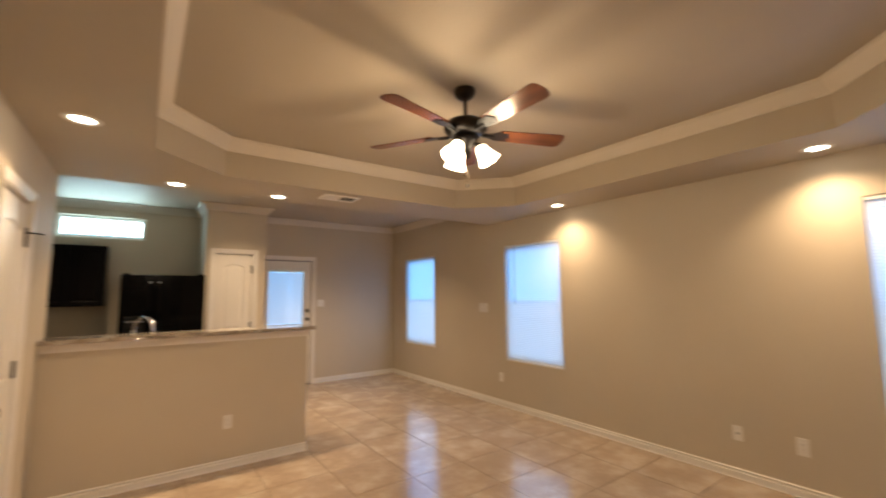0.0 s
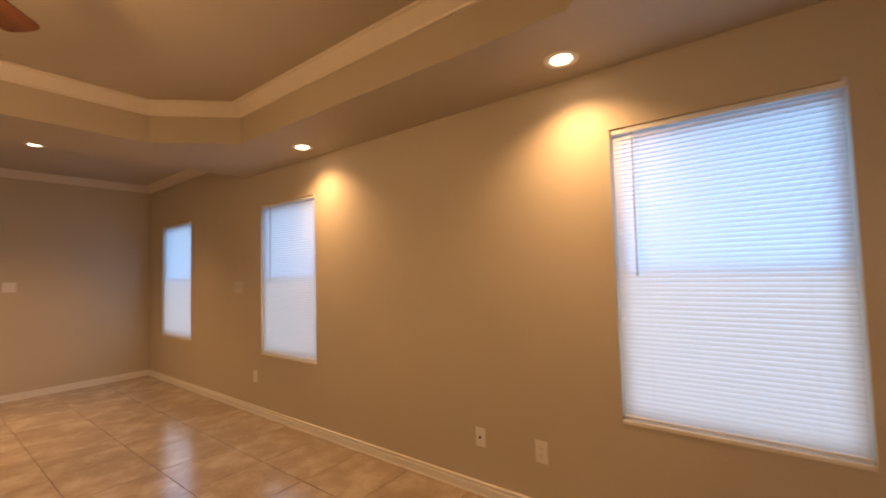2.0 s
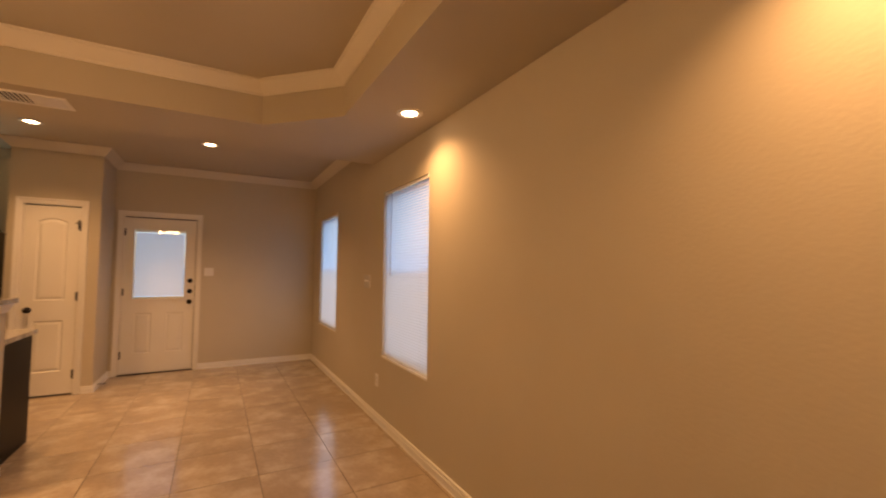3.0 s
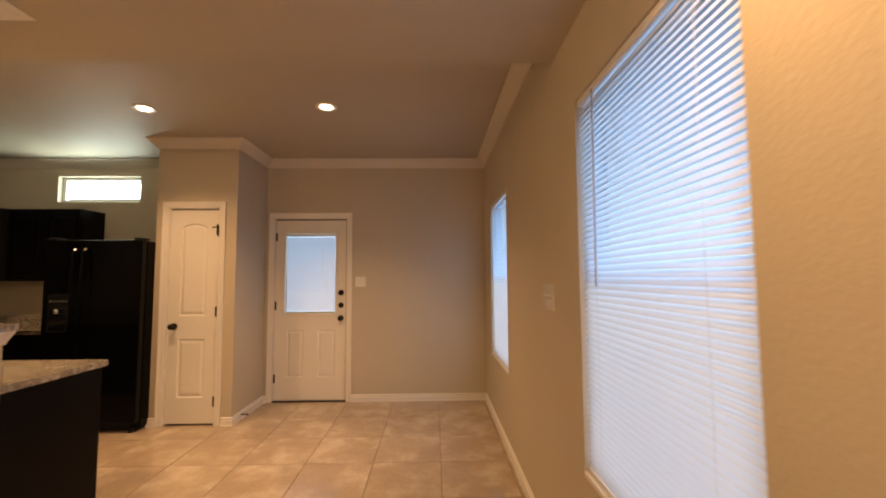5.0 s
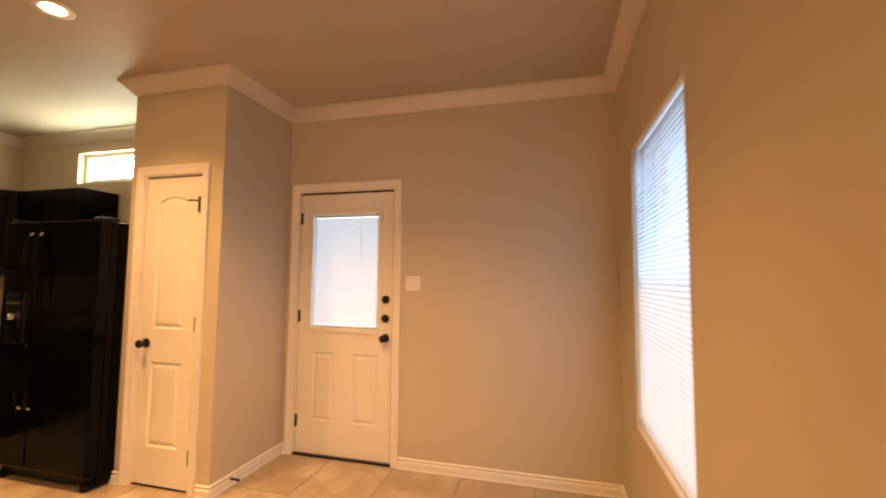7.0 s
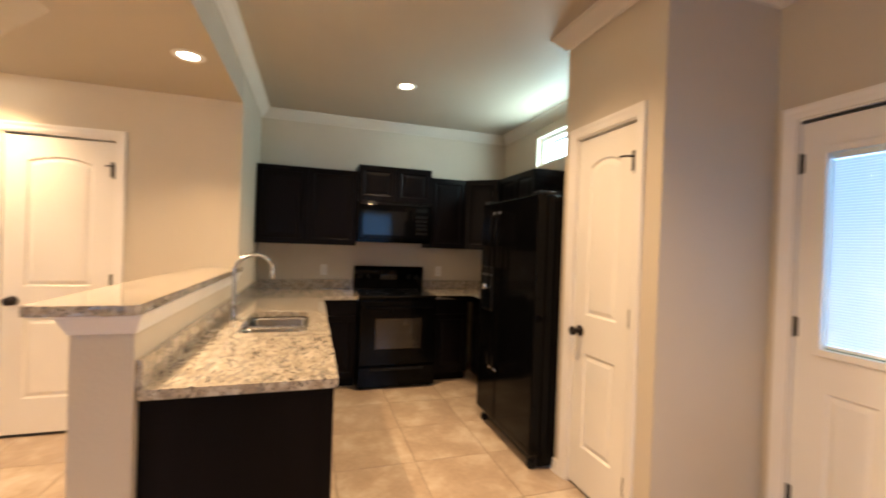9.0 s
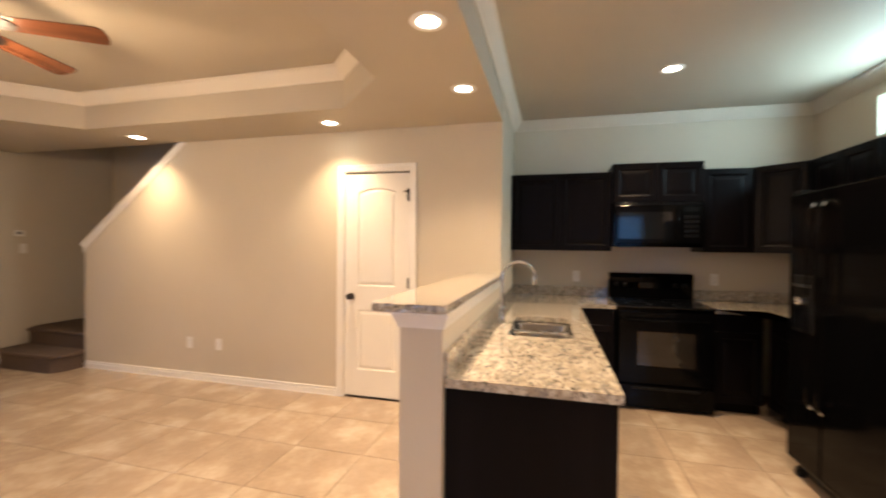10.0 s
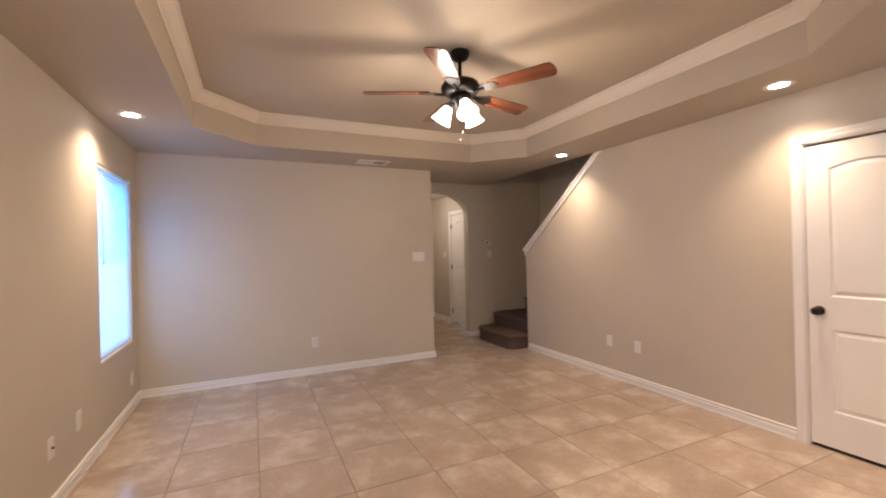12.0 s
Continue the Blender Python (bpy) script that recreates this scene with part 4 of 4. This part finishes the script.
def counter():
    c = empty("countertop", pose(0, 0, 0), "speckled beige granite worktop with a sink cut-out", "countertop")
    y1 = 4.905
    outer = round_corners([(XK + 0.002, YH1 + 0.002), (1.387, YH1 + 0.002), (1.387, y1), (-0.99, y1), (-0.99, 5.220), (XK + 0.002, 5.220)], 0.012, (1, 2))
    hole = round_corners([(SX0, SY0), (SX1, SY0), (SX1, SY1), (SX0, SY1)], 0.07, (0, 1, 2, 3))
    bm = bmesh.new()
    def loop(pts, z):
        return [bm.verts.new((x, y, z)) for x, y in pts]
    o0, o1, h0, h1 = loop(outer, CT0), loop(outer, CT1), loop(hole, CT0), loop(hole, CT1)
    for a, b in ((o0, o1), (h0, h1)):
        for k in range(len(a)):
            j = (k + 1) % len(a)
            bm.faces.new((a[k], a[j], b[j], b[k]))
    for o, h in ((o0, h0), (o1, h1)):
        es = [bm.edges.get((r[k], r[(k + 1) % len(r)])) for r in (o, h) for k in range(len(r))]
        bmesh.ops.triangle_fill(bm, use_beauty=True, edges=es, normal=(0, 0, 1))
    part("slab", bm, M_GRANITE, c)
    part("backsplash", boxes((XW - 0.4, 1.385, YH1 + 0.0005, YH1 + 0.022, CT1, 0.985), (XK + 0.022, XW - 0.4, YH1 + 0.0005, YH1 + 0.022, CT1, 0.985), (XK + 0.0005, XK + 0.022, YH1, 5.220, CT1, 0.985), bevel=0.003), M_GRANITE, c, "granite upstand against the wall")
    return c


counter()
cr = empty("countertop", pose(0, 0, 0), "speckled granite worktop in the corner beside the range", "countertop")
slab("slab", [(XK + 0.002, 5.988), (-0.99, 5.988), (-0.99, 6.365), (-0.225, 6.365), (-0.225, YN - 0.002), (XK + 0.002, YN - 0.002)], CT0, CT1, "", "", cr)
part("backsplash", boxes((XK + 0.0005, XK + 0.022, 5.988, YN - 0.001, CT1, 0.985), (XK + 0.022, -0.225, YN - 0.022, YN - 0.0005, CT1, 0.985), bevel=0.003), M_GRANITE, cr)

# sink
sk = empty("kitchen_sink", pose(0, 0, 0), "stainless steel double-bowl sink set under the granite worktop", "sink")
SD0, SD1 = 0.165, 0.192
for a, b, deep in ((SX0 - 0.005, SD0, 0.19), (SD1, SX1 + 0.005, 0.15)):
    bm = bmesh.new()
    prev = None
    for d, z in ((-0.014, -0.006), (-0.004, -0.006), (0.004, -0.009), (0.009, -0.020), (0.016, 0.03 - deep), (0.022, 0.012 - deep), (0.040, 0.002 - deep), (0.075, -deep)):
        ring = [bm.verts.new((x, y, CT0 + z)) for x, y in round_corners([(a + d, SY0 - 0.005 + d), (b - d, SY0 - 0.005 + d), (b - d, SY1 + 0.005 - d), (a + d, SY1 + 0.005 - d)], 0.055, (0, 1, 2, 3))]
        if prev:
            for k in range(len(ring)):
                j = (k + 1) % len(ring)
                bm.faces.new((prev[k], prev[j], ring[j], ring[k]))
        prev = ring
    bm.faces.new(prev)
    bowl = part("bowl", bm, M_SINK, sk, smooth=True)
    part("drain", lathe([(0, 0.002), (0.03, 0.002), (0.042, 0.003), (0.044, 0.0)], 20, (a + b) / 2, (SY0 + SY1) / 2), M_CHROME, bowl, m=pose(0, 0, CT0 - deep))
part("divider", boxes((SD0 - 0.004, SD1 + 0.004, SY0 + 0.01, SY1 - 0.01, CT0 - 0.05, CT0 - 0.002), bevel=0.006), M_STEEL, sk, "bright low divider between the bowls")

# faucet
fc = empty("kitchen_faucet", pose(0.152, 4.340, CT1, 0, 0, 33), "chrome gooseneck kitchen faucet with a coiled neck behind the sink", "faucet")
part("base", lathe([(0, 0), (0.027, 0), (0.027, 0.006), (0.020, 0.014), (0.0175, 0.05), (0.0175, 0.11), (0.014, 0.12), (0, 0.12)], 20), M_CHROME, fc, smooth=True)
NR, NZ = 0.125, 0.30
bend = [(0, NR - NR * math.cos(math.pi * k / 60), NZ + 0.108 * math.sin(math.pi * k / 60)) for k in range(1, 55)]
neck = [(0, 0, 0.11 + 0.19 * k / 24) for k in range(25)] + bend
part("spout", tube(neck, [0.0105 if k % 2 else 0.0135 for k in range(len(neck))], 12), M_CHROME, fc, "coiled chrome neck", smooth=True)
tip = Vector(bend[-1])
part("spray_head", tube([tip, tip + Vector((0, 0.006, -0.045)), tip + Vector((0, 0.008, -0.085))], [0.013, 0.017, 0.018], 14), M_CHROME, fc, smooth=True)
part("lever", tube([(0.012, 0, 0.085), (0.04, 0, 0.095), (0.085, 0.01, 0.125)], [0.010, 0.006, 0.005], 10), M_CHROME, fc, smooth=True)


# ---- kitchen cabinets ----
def shaker_door(w, h, t=0.019, rail=0.055):
    """A framed cabinet door: local x across, z up, front at y=0 facing -y."""
    bm = bmesh.new()
    prev = None
    for d, y in [(0, t), (0, 0.0018), (0.0018, 0), (rail - 0.002, 0), (rail, 0.006), (rail + 0.012, 0.011), (rail + 0.045, 0.006)]:
        ring = [bm.verts.new(p) for p in ((d, y, d), (w - d, y, d), (w - d, y, h - d), (d, y, h - d))]
        if prev:
            for k in range(4):
                j = (k + 1) % 4
                bm.faces.new((prev[k], prev[j], ring[j], ring[k]))
        else:
            bm.faces.new(ring[::-1])
        prev = ring
    bm.faces.new(prev)
    return bm


def cabinet(name, m, w, d, h, doors, label, toe=0.0, drawer=0.0, group="", open_top=0.0):
    """Local x across the front, +y back to the wall, z up; front at y=0."""
    c = empty(name, m, label, "cabinet", group=group)
    rows = [(0, w, 0.0205, d, toe, h - open_top)] + ([(0, w, 0.0205, 0.04, h - open_top, h)] if open_top else []) + ([(0, w, 0.09, d, 0, toe)] if toe else [])
    part("body", boxes(*rows), M_CAB, c)
    g = 0.003
    dw = (w - g * (doors + 1)) / doors
    if doors:
        for k in range(doors):
            part("door", shaker_door(dw, h - toe - drawer - 2 * g), M_CAB, c, m=pose(g + k * (dw + g), 0, toe + g))
            if drawer:
                part("drawer", boxes((0, dw, 0, 0.019, 0, drawer - g), bevel=0.003), M_CAB, c, m=pose(g + k * (dw + g), 0, h - drawer))
    return c


WF = lambda x, y, z: pose(x, y, z, 0, 0, 90)       # faces +x
SF = lambda x, y, z: pose(x, y, z)                 # faces -y
NF = lambda x, y, z: pose(x, y, z, 0, 0, 180)      # faces +y
UB, UT, UD = 1.360, 2.120, 0.33
UP, BA = "espresso wall cabinets", "espresso base cabinets"
cabinet("wall_cabinet", WF(XK + UD, 4.262, UB), 0.953, UD - 0.002, UT - UB, 2, "dark espresso two-door wall cabinet", group=UP)
cabinet("wall_cabinet", WF(XK + 0.37, 5.219, 1.822), 0.768, 0.368, 0.366, 2, "dark espresso short cabinet above the microwave", group=UP)
cabinet("wall_cabinet", WF(XK + UD, 5.990, UB), 0.402, UD - 0.002, UT - UB, 1, "narrow dark espresso single-door wall cabinet", group=UP)
dc = empty("wall_cabinet", pose(0, 0, 0), "dark espresso diagonal corner wall cabinet", "cabinet", UP)
part("body", prism([(XK + 0.002, 6.394), (XK + UD - 0.014, 6.394), (-1.066, YN - UD + 0.014), (-1.066, YN - 0.002), (XK + 0.002, YN - 0.002)], (UB, UT), axis="z"), M_CAB, dc)
dlen = math.hypot(-1.066 - (XK + UD), (YN - UD) - 6.394)
dang = math.degrees(math.atan2((YN - UD) - 6.394, -1.066 - (XK + UD)))
part("door", shaker_door(dlen - 0.012, UT - UB - 0.006), M_CAB, dc, m=pose(XK + UD + 0.004, 6.394 - 0.004, UB + 0.003, 0, 0, dang) @ pose(0.006, -0.008, 0))
cabinet("wall_cabinet", SF(-1.063, YN - UD, UB), 0.725, UD - 0.002, UT - UB, 2, "dark espresso two-door wall cabinet beside the refrigerator", group=UP)
# base units
cabinet("base_cabinet", WF(-1.015, 4.876, 0), 0.342, 0.630, 0.848, 1, "dark espresso base cabinet beside the range", 0.10, 0.15, BA)
cabinet("base_cabinet", WF(-1.015, 5.989, 0), 0.365, 0.630, 0.848, 1, "dark espresso base cabinet in the corner", 0.10, 0.15, BA)
cabinet("base_cabinet", SF(-1.010, 6.395, 0), 0.785, 0.608, 0.848, 2, "dark espresso base cabinet beside the refrigerator", 0.10, 0.15, BA)
end_unit = None
for x1, w, n in ((1.335, 0.58, 1), (0.750, 0.915, 2), (-0.170, 0.60, 1)):
    unit = cabinet("base_cabinet", NF(x1, 4.893, 0), w, 0.633, 0.848, n, "dark espresso base cabinet under the sink run", 0.10, 0.15, BA, 0.18 if n == 2 else 0.0)
    end_unit = unit if x1 == 1.335 else end_unit
part("end_panel", boxes((-0.0232, -0.0007, 0.002, 0.633, 0.0, 0.848), bevel=0.0015), M_CAB, end_unit, "plain espresso end panel")


# ---- appliances ----
def kitchen_range():
    r = empty("kitchen_range", WF(-0.915, 5.225, 0), "glossy black freestanding electric range", "range")
    w = 0.756
    part("body", boxes((0, w, 0.03, 0.70, 0.02, 0.880), bevel=0.004), M_BLACK, r)
    part("cooktop", boxes((-0.001, w + 0.001, 0.005, 0.60, 0.880, 0.897), bevel=0.005), M_BGLASS, r, "black glass cooktop")
    for x, y, rr in ((0.19, 0.17, 0.10), (0.56, 0.17, 0.08), (0.19, 0.44, 0.08), (0.56, 0.44, 0.10)):
        part("burner_ring", lathe([(rr, 0.8971), (rr + 0.003, 0.8976), (rr + 0.006, 0.8971)], 28, x, y), M_BLACKM, r)
    bg = part("backguard", prism([(0.602, 0.897), (0.66, 0.897), (0.66, 1.145), (0.612, 1.145), (0.598, 1.138), (0.584, 1.115), (0.582, 1.10)], (0, w), axis="x"), M_BLACK, r, "black control panel at the back")
    part("display", boxes((0.28, 0.47, 0.5855, 0.60, 1.00, 1.055)), M_BGLASS, bg)
    for x in (0.07, 0.15, 0.60, 0.68):
        part("knob", lathe([(0, 0), (0.024, 0), (0.022, 0.018), (0.010, 0.024), (0, 0.024)], 18), M_BLACKM, bg, smooth=True, m=pose(x, 0.590, 1.03, 95))
    od = part("oven_door", boxes((0.006, w - 0.006, 0, 0.032, 0.235, 0.845), bevel=0.006), M_BLACK, r)
    part("oven_window", boxes((0.155, w - 0.155, -0.003, 0.004, 0.39, 0.68), bevel=0.0015), M_OVENGLASS, od, "smoked glass oven window")
    hb = tube([(0.07, -0.05, 0.785), (w - 0.07, -0.05, 0.785)], 0.012, 12)
    for x in (0.09, w - 0.09):
        tube([(x, 0.005, 0.785), (x, -0.05, 0.785)], 0.009, 8, hb)
    part("handle", hb, M_BLACK, od, smooth=True)
    dr = part("drawer", boxes((0.006, w - 0.006, 0.004, 0.032, 0.045, 0.222), bevel=0.006), M_BLACK, r)
    part("drawer_pull", boxes((0.12, w - 0.12, -0.006, 0.006, 0.185, 0.205), bevel=0.003), M_BLACKM, dr)
    for x in (0.05, w - 0.05):
        for y in (0.08, 0.60):
            part("foot", lathe([(0, 0), (0.018, 0), (0.018, 0.02), (0, 0.02)], 12, x, y), M_BLACKM, r)
    return r


def microwave():
    m = empty("microwave", WF(XK + 0.395, 5.222, 1.402), "glossy black over-the-range microwave under the short cabinet", "microwave")
    w, h = 0.762, 0.418
    part("body", boxes((0, w, 0.03, 0.393, 0, h), bevel=0.003), M_BLACK, m)
    d = part("door", boxes((0.004, 0.56, 0, 0.03, 0.035, h - 0.03), bevel=0.004), M_BLACK, m)
    part("window", boxes((0.05, 0.50, -0.002, 0.004, 0.075, 0.325), bevel=0.001), M_BGLASS, d, "dark reflective glass door window")
    hb = tube([(0.545, -0.032, 0.08), (0.545, -0.032, 0.34)], 0.010, 10)
    for z in (0.10, 0.32):
        tube([(0.545, 0.002, z), (0.545, -0.032, z)], 0.008, 8, hb)
    part("handle", hb, M_BLACK, d, smooth=True)
    cp = part("control_panel", boxes((0.564, w - 0.004, 0, 0.03, 0.035, h - 0.03), bevel=0.004), M_BLACK, m)
    part("display", boxes((0.60, 0.72, -0.001, 0.003, 0.325, 0.365)), M_BGLASS, cp)
    for i in range(3):
        for j in range(5):
            part("button", boxes((0.60 + i * 0.043, 0.632 + i * 0.043, -0.001, 0.002, 0.09 + j * 0.043, 0.12 + j * 0.043)), M_BLACKM, cp)
    part("vent_grille", boxes(*[(0.02, w - 0.02, 0.004, 0.03, h - 0.026 + k * 0.008, h - 0.022 + k * 0.008) for k in range(3)]), M_BLACKM, m)
    return m


def refrigerator():
    f = empty("refrigerator", SF(-0.160, 6.115, 0), "glossy black side-by-side refrigerator with an ice dispenser", "refrigerator")
    w, h, split = 0.870, 1.730, 0.335
    part("body", boxes((0.004, w - 0.004, 0.075, 0.88, 0.025, h), bevel=0.006), M_BLACK, f)
    part("kick_grille", boxes((0.02, w - 0.02, 0.06, 0.075, 0.025, 0.095)), M_BLACKM, f)
    left = part("door", boxes((0, split - 0.003, 0, 0.068, 0.10, h + 0.006), bevel=0.009), M_BLACK, f)
    right = part("door", boxes((split + 0.003, w, 0, 0.068, 0.10, h + 0.006), bevel=0.009), M_BLACK, f)
    for d, x in ((left, split - 0.045), (right, split + 0.045)):
        hb = tube([(x, -0.002, 1.65), (x, -0.042, 1.615), (x, -0.055, 1.47), (x, -0.055, 0.66), (x, -0.042, 0.53), (x, -0.002, 0.495)], [0.016, 0.013, 0.012, 0.012, 0.013, 0.016], 10)
        hd = part("handle", hb, M_BLACK, d, smooth=True)
        for z, turn in ((1.645, 55), (0.498, 125)):
            part("handle_cap", lathe([(0, 0), (0.018, 0), (0.016, 0.006), (0, 0.009)], 12), M_CHROME, hd, "small chrome handle cap", True, pose(x, -0.024, z, turn))
    dp = part("dispenser", boxes((0.055, split - 0.085, -0.008, 0.006, 0.90, 1.24), bevel=0.006), M_BLACKM, left, "black ice and water dispenser")
    part("recess", boxes((0.070, split - 0.10, -0.0095, -0.0085, 0.92, 1.11)), M_BGLASS, dp)
    part("button", boxes(*[(0.075 + k * 0.034, 0.098 + k * 0.034, -0.011, -0.008, 1.17, 1.188) for k in range(5)]), M_STEEL, dp)
    part("chute", lathe([(0, 0.04), (0.022, 0.04), (0.026, 0.0), (0, 0.0)], 14), M_CHROME, dp, smooth=True, m=pose(0.152, -0.022, 1.07))
    for x in (0.05, w - 0.05):
        part("hinge_cover", boxes((x - 0.035, x + 0.035, 0.012, 0.13, h + 0.006, h + 0.026), bevel=0.006), M_BLACKM, f)
    for x in (0.06, w - 0.06):
        part("foot", lathe([(0, 0), (0.026, 0), (0.030, 0.02), (0.024, 0.045), (0, 0.045)], 14, x, 0.05), M_BLACKM, f)
    return f


kitchen_range()
microwave()
refrigerator()

# ---- floor tiles ----
TS, GX, GY, GAP = 0.502, 0.416, 1.955, 0.0045


def floor_rects():
    return [(XK, XE, YH1, YN), (XW, XE, YS, YH1), (-1.62, XH, -3.6, YS)]


tile_meshes = {}
floor_ob = bpy.data.objects["floor"]
for fx0, fx1, fy0, fy1 in floor_rects():
    for i in range(math.floor((fx0 - GX) / TS), math.ceil((fx1 - GX) / TS)):
        for j in range(math.floor((fy0 - GY) / TS), math.ceil((fy1 - GY) / TS)):
            x0, x1 = max(fx0, GX + i * TS + GAP / 2), min(fx1, GX + (i + 1) * TS - GAP / 2)
            y0, y1 = max(fy0, GY + j * TS + GAP / 2), min(fy1, GY + (j + 1) * TS - GAP / 2)
            if x1 - x0 < 0.01 or y1 - y0 < 0.01:
                continue
            key = (round(x1 - x0, 3), round(y1 - y0, 3))
            if key not in tile_meshes:
                hx, hy, e = (x1 - x0) / 2, (y1 - y0) / 2, 0.0006
                bm = bmesh.new()
                lo = [bm.verts.new((sx * hx, sy * hy, -0.006)) for sx, sy in ((-1, -1), (1, -1), (1, 1), (-1, 1))]
                mid = [bm.verts.new((sx * hx, sy * hy, -0.0012)) for sx, sy in ((-1, -1), (1, -1), (1, 1), (-1, 1))]
                hi = [bm.verts.new((sx * (hx - e), sy * (hy - e), 0.0)) for sx, sy in ((-1, -1), (1, -1), (1, 1), (-1, 1))]
                for a, b in ((lo, mid), (mid, hi)):
                    for k in range(4):
                        bm.faces.new((a[k], a[(k + 1) % 4], b[(k + 1) % 4], b[k]))
                bm.faces.new(hi)
                tile_meshes[key] = mesh_of("tile", bm, M_TILE)
            ob = new("tile", tile_meshes[key])
            ob.parent, ob.location = floor_ob, ((x0 + x1) / 2, (y0 + y1) / 2, random.uniform(-0.0004, 0.0004))
